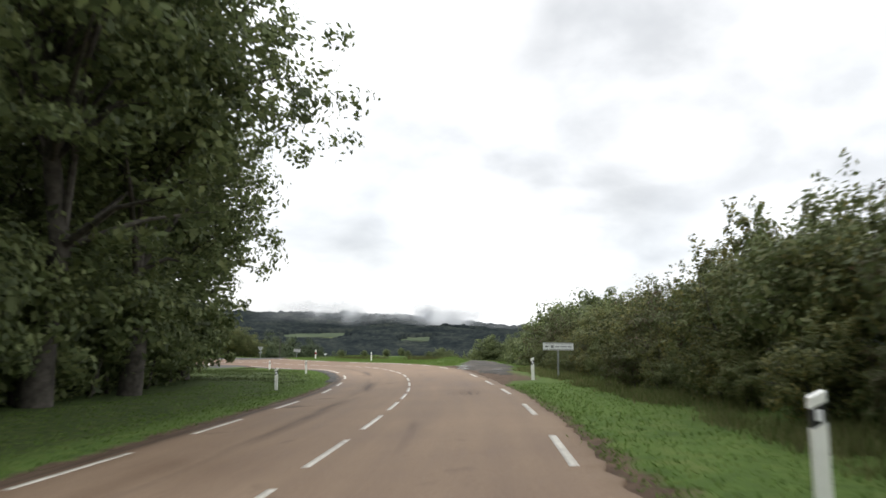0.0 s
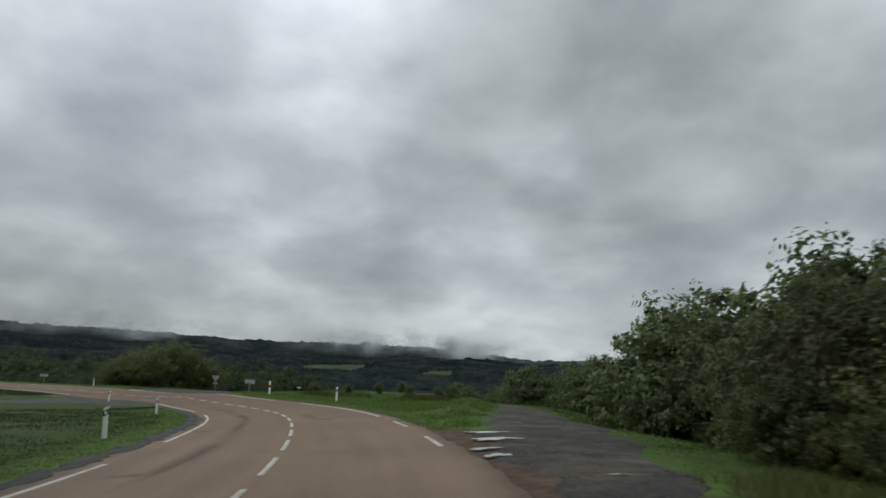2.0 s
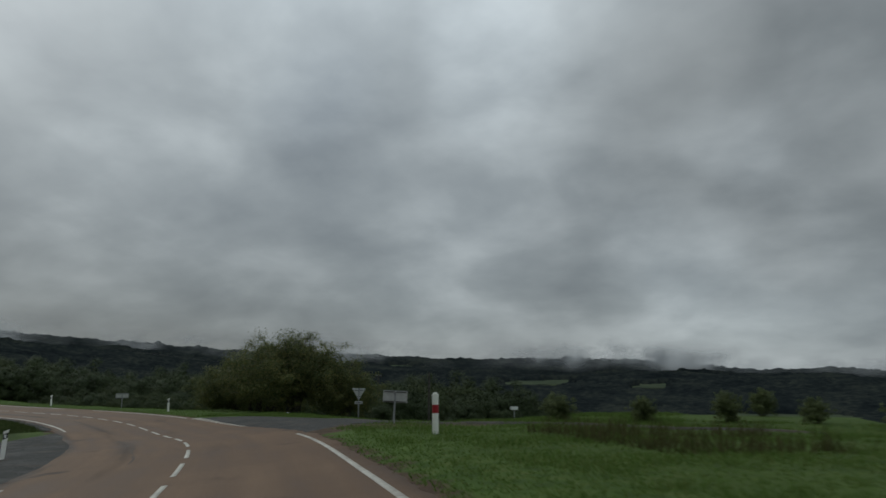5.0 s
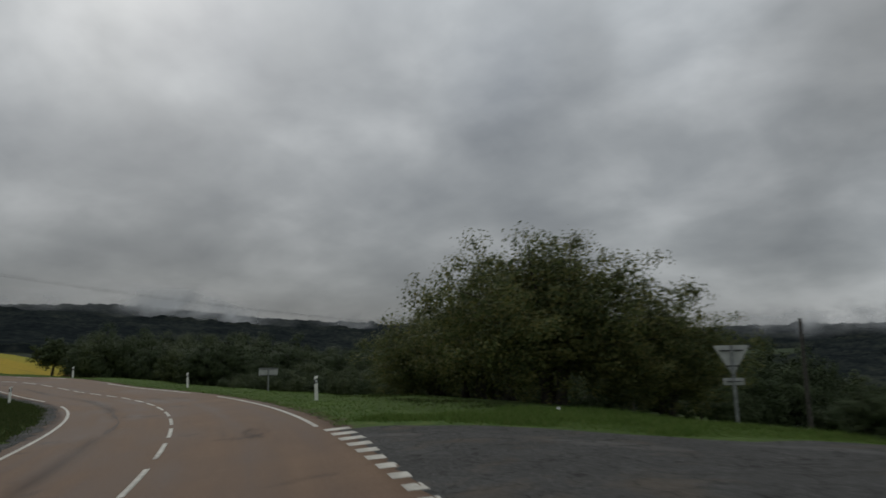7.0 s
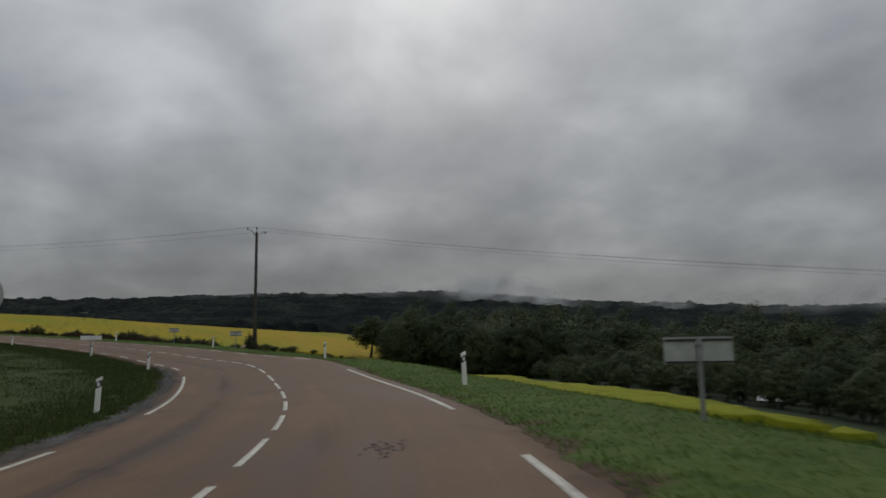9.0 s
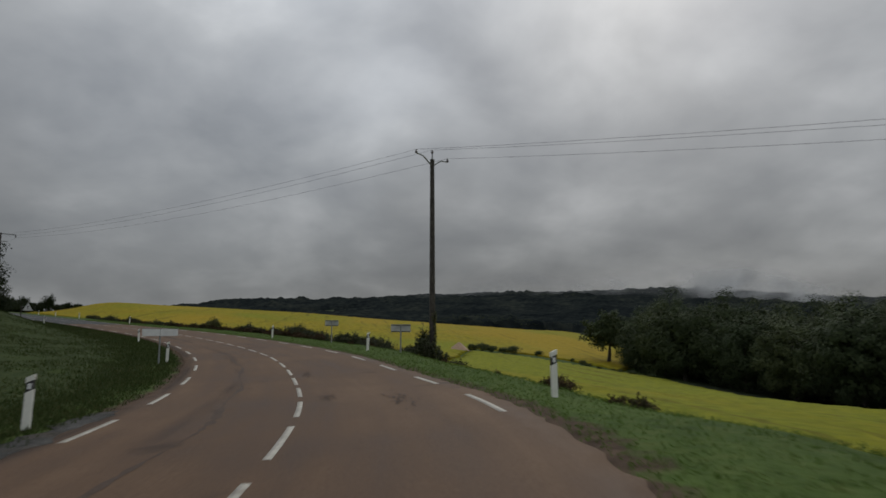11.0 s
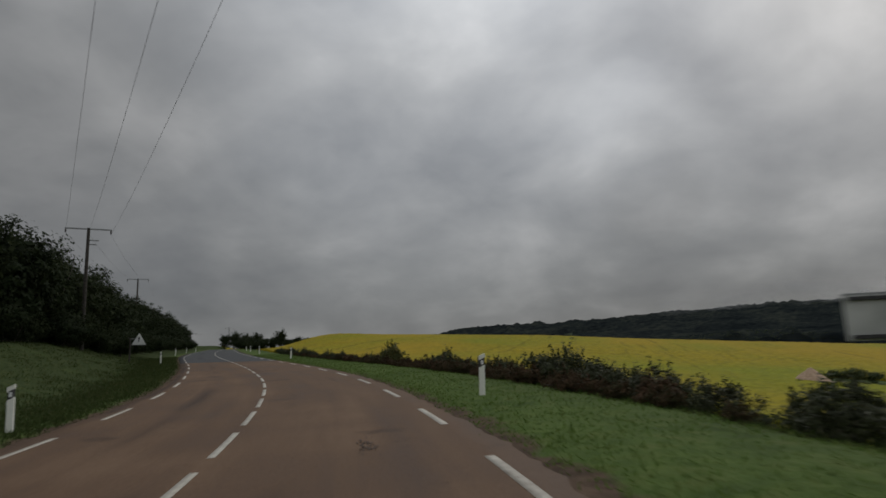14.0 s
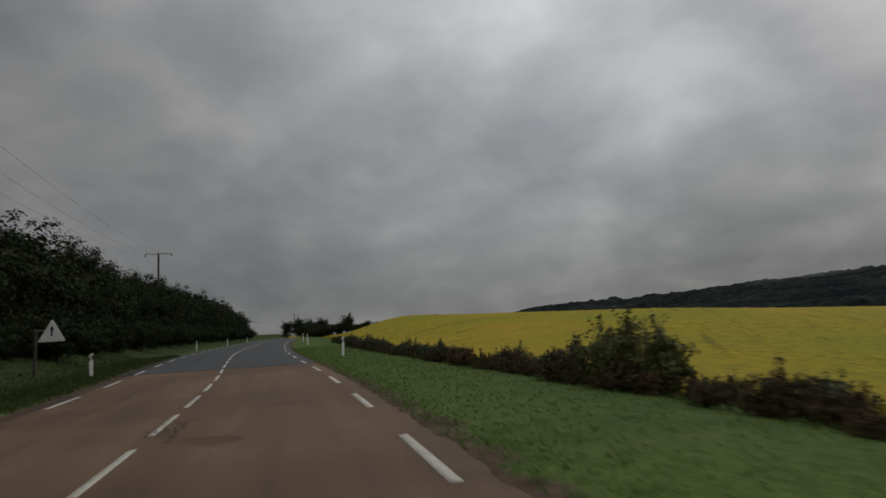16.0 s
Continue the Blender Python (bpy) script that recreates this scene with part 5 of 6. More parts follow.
def field_hedge():
    kinds = [plant("bramble_bush", "low bramble and bracken bush between verge and field", "shrub", 111 + i, "leaf_bramble", foliage="foliage", wood="stem", height=1.35, radius=1.25, trunk_r=0.02, clear=0.0, clumps=75, per=36, leaf=0.05, stems=5, clump_r=0.2, squash=0.5, spiky=0.35) for i in range(3)]
    sp = []
    for k in range(-7, 84):
        s = 214.5 + 1.28 * k
        up = 0.04 if k < 4 else 0.16 if k < 8 else 0.26 * math.exp(-((k - 17) / 7) ** 2) - 0.05
        sp.append((s, 9.5 + 0.35 * math.sin(k * 1.9), up + 0.54 + 0.15 * math.sin(k * 1.31) + 0.16 * math.sin(k * 0.57)))
        if k % 2 == 0:
            sp.append((s + 1, 11 + 0.5 * math.sin(k * 0.9), up + 0.62 + 0.14 * math.sin(k * 2.1)))
    place_all(kinds, by_road(sp), "bramble hedge along the field")
    fern = [plant("bracken_clump", "rusty brown withered bracken clump before the hedge", "fern", 116 + i, "bracken", foliage="fronds", wood="stalks", height=0.75, radius=0.8, trunk_r=0.012, clear=0.0, clumps=60, per=26, leaf=0.05, stems=6, clump_r=0.22, squash=0.4, spiky=0.25) for i in range(2)]
    rows = [(226 + 0.95 * k, 8.5 + 0.3 * math.sin(k * 2.2), 0.62 + 0.2 * math.sin(k * 1.7)) for k in range(46)]
    rows += [(216 + 4.3 * k, 8.8 + 0.2 * math.sin(k), 0.5) for k in range(3)] + [(272 + 3.1 * k, 8.6, 0.55) for k in range(8)] + [(188.6, 7.3, 0.32), (187.7, 7.2, 0.5), (186.9, 7.2, 0.42), (184.0, 7.2, 0.36), (183.0, 7.2, 0.44), (199.6, 7.3, 0.3), (193, 7.3, 0.25), (168, 11.1, 0.5), (166.6, 11.3, 0.6), (165, 11.3, 0.45)]
    place_all(fern, by_road(rows), "bracken before the hedge")
    tallb = plant("hedge_sapling", "leafy sapling cluster in the bramble hedge", "shrub", 121, "leaf_mid", foliage="foliage", wood="stem", height=2.3, radius=0.95, trunk_r=0.03, clear=0.0, clumps=80, per=34, leaf=0.07, stems=4, clump_r=0.22, spiky=0.6)
    place_all([tallb], by_road([(257.3, 9.0, 0.62), (255.9, 8.8, 0.68), (254.6, 8.8, 0.6), (263.5, 9.4, 0.42), (240, 10.0, 0.42), (247, 9.6, 0.4)]), "saplings in the bramble hedge")

    foot = plant("pole_bush", "dark leafy bush growing round the foot of a pole", "shrub", 127, "leaf_bramble", foliage="foliage", wood="stem", height=1.5, radius=0.72, trunk_r=0.025, clear=0.0, clumps=90, per=40, leaf=0.055, stems=4, clump_r=0.2, spiky=0.6)
    place_all([foot], by_road([(204.2, 7.8, 0.85), (204.6, 8.3, 0.8), (203.4, 7.7, 0.45)]), "bushes at the pole's foot")


field_hedge()


# ---- posts, signs and poles ----
def delineator():
    e = tagged(new("delineator_post"), "white roadside marker post with slanted cap and black band", "marker post")
    def shell(z0, z1, w, d, slant0=0.0, slant1=0.0):
        bm = bmesh.new()
        k = [(-w, -d), (w, -d), (w * 1.0, d * 0.6), (w * 0.55, d), (-w * 0.55, d), (-w, d * 0.6)]
        lo = [bm.verts.new((x, y, z0 + slant0 * (x / w))) for x, y in k]
        hi = [bm.verts.new((x, y, z1 + slant1 * (x / w))) for x, y in k]
        bm.faces.new(lo[::-1]); bm.faces.new(hi)
        for i in range(6):
            bm.faces.new((lo[i], lo[(i + 1) % 6], hi[(i + 1) % 6], hi[i]))
        return bm
    part("shaft", shell(-0.3, 0.72, 0.068, 0.05, 0, 0.035), M["post"], e)
    part("band", shell(0.72, 0.90, 0.064, 0.046, 0.035, 0.035), M["black"], e, "black band")
    part("cap", shell(0.90, 1.0, 0.074, 0.054, 0.035, 0.035), M["post"], e, "slanted white cap")
    part("reflector", box(0.07, 0.012, 0.105, 0, -0.052, 0.81, 0.003), M["reflector"], e, "pale grey reflector")
    return e


def heading(s):
    t = at([s - 1, s + 1], [0, 0])
    return math.atan2(-(t[1, 0] - t[0, 0]), t[1, 1] - t[0, 1])


def posts():
    d = delineator()
    rows = [(6.6, 5.55), (31.3, 5.72), (81.6, 6.17), (138.95, 5.82), (161.5, 5.49), (183.6, 5.48), (206.7, 5.46), (229.6, 5.5), (279.1, 5.9), (310, 5.8), (335, 5.8), (362, 5.8),
            (32.7, -6.3), (55.9, -5.9), (82.1, -5.93), (107.7, -5.7), (162.2, -5.17), (183.1, -4.9), (206.1, -4.9), (229.8, -5.15), (276.6, -5.6), (318, -5.4), (350, -5.4), (385, -5.4)]
    rng = random.Random(4)
    for i, (s, n) in enumerate(rows):
        x, y = at(s, n)[0, :2]
        m = Matrix.Translation((x, y, gz1(x, y))) @ Matrix.Rotation(heading(s), 4, 'Z') @ Matrix.Rotation(radians(rng.uniform(-2.5, 2.5)), 4, 'Y')
        if i == 0:
            d.matrix_basis = m
        else:
            copy_thing(d, m)
        tagged(d, group="marker posts along the road")
    # junction marker
    e = tagged(new("junction_marker_post"), "round white junction marker post with a red band", "marker post")
    def drum(r, z0, z1, top=0.0):
        bm = bmesh.new()
        bmesh.ops.create_cone(bm, segments=20, cap_ends=True, radius1=r, radius2=r, depth=z1 - z0, matrix=Matrix.Translation((0, 0, (z0 + z1) / 2)))
        if top:
            bmesh.ops.bevel(bm, geom=[q for q in bm.edges if all(v.co.z > z1 - 1e-4 for v in q.verts)], offset=top, segments=3, affect='EDGES')
        return bm
    part("shaft", drum(0.1, -0.3, 0.64), M["post"], e)
    part("band", drum(0.103, 0.64, 0.90), M["red"], e, "dark red band")
    part("cap", drum(0.1, 0.90, 1.28, 0.045), M["post"], e, "rounded white top")
    x, y = at(100.5, 7.26)[0, :2]
    e.location = (x, y, gz1(x, y))
    e.rotation_euler = (0, radians(-0.6), 0)


posts()


def pipe(r, z0, z1, x=0.0, y=0.0):
    bm = bmesh.new()
    bmesh.ops.create_cone(bm, segments=14, cap_ends=True, radius1=r, radius2=r, depth=z1 - z0, matrix=Matrix.Translation((x, y, (z0 + z1) / 2)))
    return bm


def board_sign(name, label, x, y, turn, w, h, z, front=False, pole=0.04, panels=1, lean=0.0):
    """A board on one pole, its middle at the height z, with ribs and clamps behind it and an edge flange."""
    g = gz1(x, y)
    z -= g
    e = tagged(new(name), label, "road sign")
    part("pole", pipe(pole, -0.4, z + h * 0.45), M["alu"], e, "grey metal pole")
    side = -1 if front else 1
    for k in range(panels):
        px = (k - (panels - 1) / 2) * (w / panels)
        pw = w / panels - (0.02 if panels > 1 else 0)
        b = part("panel", box(pw, 0.03, h, px, side * (pole + 0.02), z, 0.008), M["signwhite"] if front else M["signback"], e)
        for q in (-1, 1):
            if not front:
                part("rail", box(pw * 0.94, 0.03, 0.035, px, side * (pole - 0.01), z + q * h * 0.42, 0.004), M["signdark"], b, "dark fixing rail")
    part("flange", box(w + 0.015, 0.02, 0.02, 0, side * (pole + 0.02), z + h / 2 + 0.008, 0.004), M["alu"], e)
    part("clamp", box(0.12, 0.1, 0.04, 0, 0, z + h * 0.25, 0.005), M["alu"], e)
    e.matrix_basis = Matrix.Translation((x, y, g)) @ Matrix.Rotation(turn, 4, 'Z') @ Matrix.Rotation(lean, 4, 'Y')
    return e


def poly_plate(corners, t, y, bev=0.0):
    bm = bmesh.new()
    a = [bm.verts.new((x, y, z)) for x, z in corners]
    b = [bm.verts.new((x, y + t, z)) for x, z in corners]
    bm.faces.new(a); bm.faces.new(b[::-1])
    n = len(a)
    for i in range(n):
        bm.faces.new((a[i], b[i], b[(i + 1) % n], a[(i + 1) % n]))
    bmesh.ops.recalc_face_normals(bm, faces=bm.faces[:])
    return bm


def rounded(pts, r, k=5):
    out = []
    n = len(pts)
    for i in range(n):
        p, q, s = Vector(pts[i - 1]), Vector(pts[i]), Vector(pts[(i + 1) % n])
        a, b = q + (p - q).normalized() * r, q + (s - q).normalized() * r
        for j in range(k + 1):
            u = j / k
            out.append(tuple(a * (1 - u) ** 2 + q * 2 * u * (1 - u) + b * u * u))
    return out


def signs():
    # give-way sign, seen from behind
    e = tagged(new("give_way_sign"), "grey back of a triangular give-way sign on a pole", "road sign")
    part("pole", pipe(0.04, -0.4, 2.45), M["alu"], e, "grey metal pole")
    b = part("plate", poly_plate(rounded([(-0.5, 2.45), (0.5, 2.45), (0, 1.58)], 0.07), 0.025, 0.045), M["signback"], e)
    part("rail", box(0.62, 0.03, 0.04, 0, 0.03, 2.3, 0.004), M["signdark"], b, "dark fixing rail")
    part("rail", box(0.3, 0.03, 0.04, 0, 0.03, 1.86, 0.004), M["signdark"], b, "dark fixing rail")
    b = part("small_panel", box(0.56, 0.025, 0.2, 0, 0.055, 1.42, 0.006), M["signback"], e)
    part("rail", box(0.4, 0.03, 0.03, 0, 0.03, 1.42, 0.004), M["signdark"], b, "dark fixing rail")
    x, y = at(126.2, 15.2)[0, :2]
    e.matrix_basis = Matrix.Translation((x, y, gz1(x, y))) @ Matrix.Rotation(radians(24), 4, 'Z')
    # direction boards seen from behind
    board_sign("direction_sign", "grey back of a leaning direction sign on a pole", -19.35, 101.5, radians(14), 1.04, 0.48, -0.03, lean=radians(2.5))
    board_sign("direction_sign", "weathered grey back of a two-panel direction sign", -58.25, 126.1, radians(56), 1.14, 0.44, -0.95, panels=2)
    board_sign("bend_board", "weathered grey back of a bend board with two panels", -113.6, 128.65, radians(84), 1.08, 0.4, 0.36, panels=2)
    board_sign("bend_board", "weathered grey back of a bend board on the verge", -127.1, 124.72, radians(90), 0.96, 0.4, 1.02)
    board_sign("bend_board", "pale blank bend board on the inner grass verge", -111.13, 116.92, radians(104), 1.6, 0.33, 0.1, front=True, panels=2)
    # place-name board facing the traffic; its lettering cannot be read
    e = board_sign("direction_sign", "white direction sign with black edge lines and an arrow", 9.43, 28.95, 0.0, 1.42, 0.34, 2.53, front=True)
    k = [c for c in e.children if c.name.startswith("panel")][0]
    z = 2.53 - gz1(9.43, 28.95)
    y = -0.079
    for q in (-1, 1):
        part("edge_line", box(1.36, 0.006, 0.018, 0, y, z + q * 0.135), M["signdark"], k, "black edge line")
    part("arrow", poly_plate([(-0.62, z), (-0.54, z + 0.05), (-0.54, z + 0.016), (-0.44, z + 0.016), (-0.44, z - 0.016), (-0.54, z - 0.016), (-0.54, z - 0.05)], 0.006, y - 0.003), M["signdark"], k, "black arrow")
    part("symbol", box(0.13, 0.006, 0.13, -0.28, y, z), M["alu"], k, "grey symbol square")
    for q, wd in ((-0.05, 0.2), (0.25, 0.3), (0.53, 0.16)):
        part("lettering_bar", box(wd, 0.006, 0.05, q, y, z), M["alu"], k, "faded grey lettering bar")
    # round sign seen from behind
    e = tagged(new("round_sign"), "grey back of a large round sign on a pole", "road sign")
    x, y = -71.5, 114.3
    g = gz1(x, y)
    z = 0.72 - g
    part("pole", pipe(0.045, -0.4, z + 0.5), M["alu"], e, "grey metal pole")
    b = part("disc", poly_plate([(0.62 * math.cos(a * math.pi / 18), z + 0.62 * math.sin(a * math.pi / 18)) for a in range(36)], 0.03, 0.05), M["signback"], e)
    for q in (-0.26, 0.3):
        part("rail", box(0.85, 0.03, 0.04, 0, 0.035, z + q, 0.004), M["signdark"], b, "dark fixing rail")
    e.matrix_basis = Matrix.Translation((x, y, g)) @ Matrix.Rotation(radians(78), 4, 'Z')
    # warning triangle on an arm
    e = tagged(new("warning_sign"), "white warning triangle held on an arm beside its post", "road sign")
    x, y = -172.3, 83.6
    g = gz1(x, y)
    z = 4.95 - g
    part("post", pipe(0.07, -0.4, z - 0.4), M["wood"], e, "dark wooden post")
    part("arm", box(1.0, 0.05, 0.06, 0.4, 0, z - 0.5, 0.01), M["alu"], e)
    b = part("plate", poly_plate(rounded([(0.13, z - 1.03), (1.33, z - 1.03), (0.73, z)], 0.07), 0.025, -0.06), M["signwhite"], e, "white triangular plate")
    part("symbol", poly_plate([(0.68, z - 0.78), (0.76, z - 0.78), (0.77, z - 0.5), (0.83, z - 0.5), (0.73, z - 0.3), (0.63, z - 0.5), (0.69, z - 0.5)], 0.008, -0.07), M["signdark"], b, "black symbol")
    e.matrix_basis = Matrix.Translation((x, y, g)) @ Matrix.Rotation(radians(112), 4, 'Z')


signs()


def small_things():
    board_sign("marker_board", "small pale marker board on a thin post in the grass", -17.5, 115.6, radians(10), 0.46, 0.2, -1.05, front=True, pole=0.03)
    # a crumpled white bag at the foot of the give-way sign
    rng = random.Random(3)
    bm = bmesh.new()
    bmesh.ops.create_icosphere(bm, subdivisions=3, radius=1.0)
    for v in bm.verts:
        k = 1 + 0.16 * math.sin(7 * v.co.x + 3 * v.co.z) + 0.12 * math.sin(9 * v.co.y - 4 * v.co.z) + rng.uniform(-0.06, 0.06)
        pinch = 1 - 0.75 * max(0.0, v.co.z) ** 0.7
        v.co = (v.co.x * 0.05 * k * pinch, v.co.y * 0.045 * k * pinch, (v.co.z + 0.8) * 0.06 * (1 + 0.1 * (k - 1)))
    ob = part("litter_bag", bm, M["signwhite"], None)
    x, y = -34.5, 117.4
    ob.location = (x, y, gz1(x, y) - 0.01)
    tagged(ob, "crumpled white bag lying in the grass", "litter")


small_things()


def sheet(name, label, category, edge, ns, mat, lift=0.05, ragged=0.15):
    """A side road or lay-by, draped over the ground. edge(n) gives its first and last s at n."""
    cols = 28
    V = []
    for n in ns:
        a, b = edge(n)
        a += ragged * math.sin(n * 2.1) + ragged * 0.6 * math.sin(n * 5.3)
        b += ragged * math.sin(n * 1.7 + 1) + ragged * 0.6 * math.sin(n * 4.1)
        p = at(np.linspace(a, b, cols), np.full(cols, n))
        p[:, 2] = gz(p[:, 0], p[:, 1]) + lift
        p[[0, -1], 2] -= lift * 1.6
        V.append(p)
    V = np.vstack(V)
    me = mesh_np(name, V, grid_faces(cols, len(ns)), mat, True)
    return tagged(put(name, me), label, category, kind="structure")


def side_roads():
    R = lambda n: (np.interp(n, [3.7, 6, 8, 9.3, 10.2, 11.2, 12, 13.2, 16, 30, 70], [104.8, 107.5, 109.6, 109.1, 108.3, 108.3, 111, 113.4, 114.6, 115, 115]), np.interp(n, [3.7, 5, 6.5, 7.6, 9.9, 12, 15, 30, 70], [127.6, 127, 125.5, 124, 121, 120, 119.8, 120, 120.5]))
    sheet("side_road", "worn grey tarmac side road mouth going downhill", "road", R, np.r_[np.arange(3.7, 16, 0.5), np.arange(16, 70, 1.5)], M["old_tar"])
    Lf = lambda n: (np.interp(-n, [3.7, 6, 9, 15, 40], [96, 98, 101.5, 104, 105]), np.interp(-n, [3.7, 6, 9, 15, 40], [127, 124, 120.5, 116, 113]))
    sheet("side_road_inner", "grey tarmac side road inside the bend", "road", Lf, -np.r_[np.arange(3.7, 16, 0.5), np.arange(16, 40, 1.5)], M["old_tar"])
    # the overgrown old track that leaves the side road along the verge
    xs = np.arange(-22.5, -3, 0.5)
    V = []
    for xx in xs:
        mid = np.interp(xx, [-22.5, -17, -12, -3], [103.4, 102.7, 101.6, 98.2])
        half = np.interp(xx, [-22.5, -19, -8, -3], [1.5, 1.0, 0.8, 0.3]) + 0.12 * math.sin(xx * 2.1)
        yy = np.linspace(mid - half, mid + half, 8)
        z = gz(np.full(8, xx), yy) + 0.045
        z[[0, -1]] -= 0.07
        V.append(np.c_[np.full(8, xx), yy, z])
    tagged(put("old_track", mesh_np("old_track", np.vstack(V), grid_faces(8, len(xs)), M["broken_tar"], True)), "broken tarmac track half lost in the grass", "track", kind="structure")
    # the old lay-by: a broken strip that leaves the road and runs straight on
    ys = np.arange(33.5, 80.5, 0.6)
    l = np.interp(ys, [33.5, 40, 46, 55, 65, 72, 80], [7.0, 5.8, 5.0, 5.4, 6.2, 6.6, 6.4])
    r = np.interp(ys, [33.5, 37, 43, 56, 69, 76, 80], [7.4, 7.9, 8.6, 9.7, 9.2, 8.0, 6.9])
    V = []
    for yy, a, b in zip(ys, l, r):
        a += 0.25 * math.sin(yy * 1.3) + 0.12 * math.sin(yy * 3.7)
        b += 0.3 * math.sin(yy * 1.1 + 2) + 0.12 * math.sin(yy * 4.1)
        xs = np.linspace(a, b, 12)
        z = gz(xs, np.full(12, yy)) + 0.045
        z[[0, -1]] -= 0.07
        if yy < ys[0] + 0.1 or yy > ys[-1] - 0.1:
            z -= 0.08
        V.append(np.c_[xs, np.full(12, yy), z])
    tagged(put("layby", mesh_np("layby", np.vstack(V), grid_faces(12, len(ys)), M["broken_tar"], True)), "broken grey tarmac lay-by with puddles", "lay-by", kind="structure")


side_roads()


def puddles():
    mt = bpy.data.materials.new("puddle_water")
    mt.use_nodes = True
    b = mt.node_tree.nodes["Principled BSDF"]
    b.inputs["Base Color"].default_value = (0.16, 0.15, 0.135, 1)
    b.inputs["Roughness"].default_value = 0.04
    b.inputs["IOR"].default_value = 1.9
    spots = [(5.3, 47.6, 0.6, 0.3), (5.45, 45.6, 0.65, 0.38), (5.15, 43.7, 0.4, 0.18), (5.4, 42.5, 0.35, 0.25), (7.8, 42.2, 0.3, 0.12), (7.4, 39.6, 0.4, 0.16), (6.6, 52.0, 0.5, 0.3), (8.4, 58, 0.6, 0.4),
             (-21.2, 104.1, 0.62, 0.22), (-20.2, 103.7, 0.8, 0.2), (-20.0, 102.9, 0.8, 0.18), (-21.2, 101.7, 0.25, 0.1)]
    for i, (x, y, a, c) in enumerate(spots):
        k = 40
        a, c = a * 0.78, c * 0.8
        ang = np.linspace(0, 2 * np.pi, k, endpoint=False)
        rad = 1 + 0.25 * np.sin(3 * ang + i) + 0.2 * np.sin(5 * ang + 2 * i) + 0.1 * np.sin(9 * ang + 3 * i)
        X, Y = x + a * rad * np.cos(ang), y + c * rad * np.sin(ang)
        z0 = gz1(x, y)
        zz = gz(X, Y) - z0 + 0.053
        bm = bmesh.new()
        vs = [bm.verts.new((u - x, v - y, h)) for u, v, h in zip(X, Y, zz)]
        low = [bm.verts.new((u - x, v - y, h - 0.03)) for u, v, h in zip(X, Y, zz)]
        mid = bm.verts.new((0, 0, 0.053))
        for j in range(k):
            bm.faces.new((vs[j], low[j], low[(j + 1) % k], vs[(j + 1) % k]))
            bm.faces.new((mid, vs[j], vs[(j + 1) % k]))
        ob = part("puddle", bm, mt, None)
        ob.location = (x, y, z0)
        tagged(ob, "shallow rain puddle reflecting the grey sky on tarmac", "puddle", group="puddles")


puddles()


# ---- the power line ----
def wire(a, b, sag, r=0.007):
    u = np.linspace(0, 1, 25)[:, None]
    p = np.array(a) * (1 - u) + np.array(b) * u
    p[:, 2] -= (4 * sag * u * (1 - u))[:, 0]
    V, F = tube(p, np.full(25, r), 5)
    return mesh_np("power_cable", V, F, M["cable"])


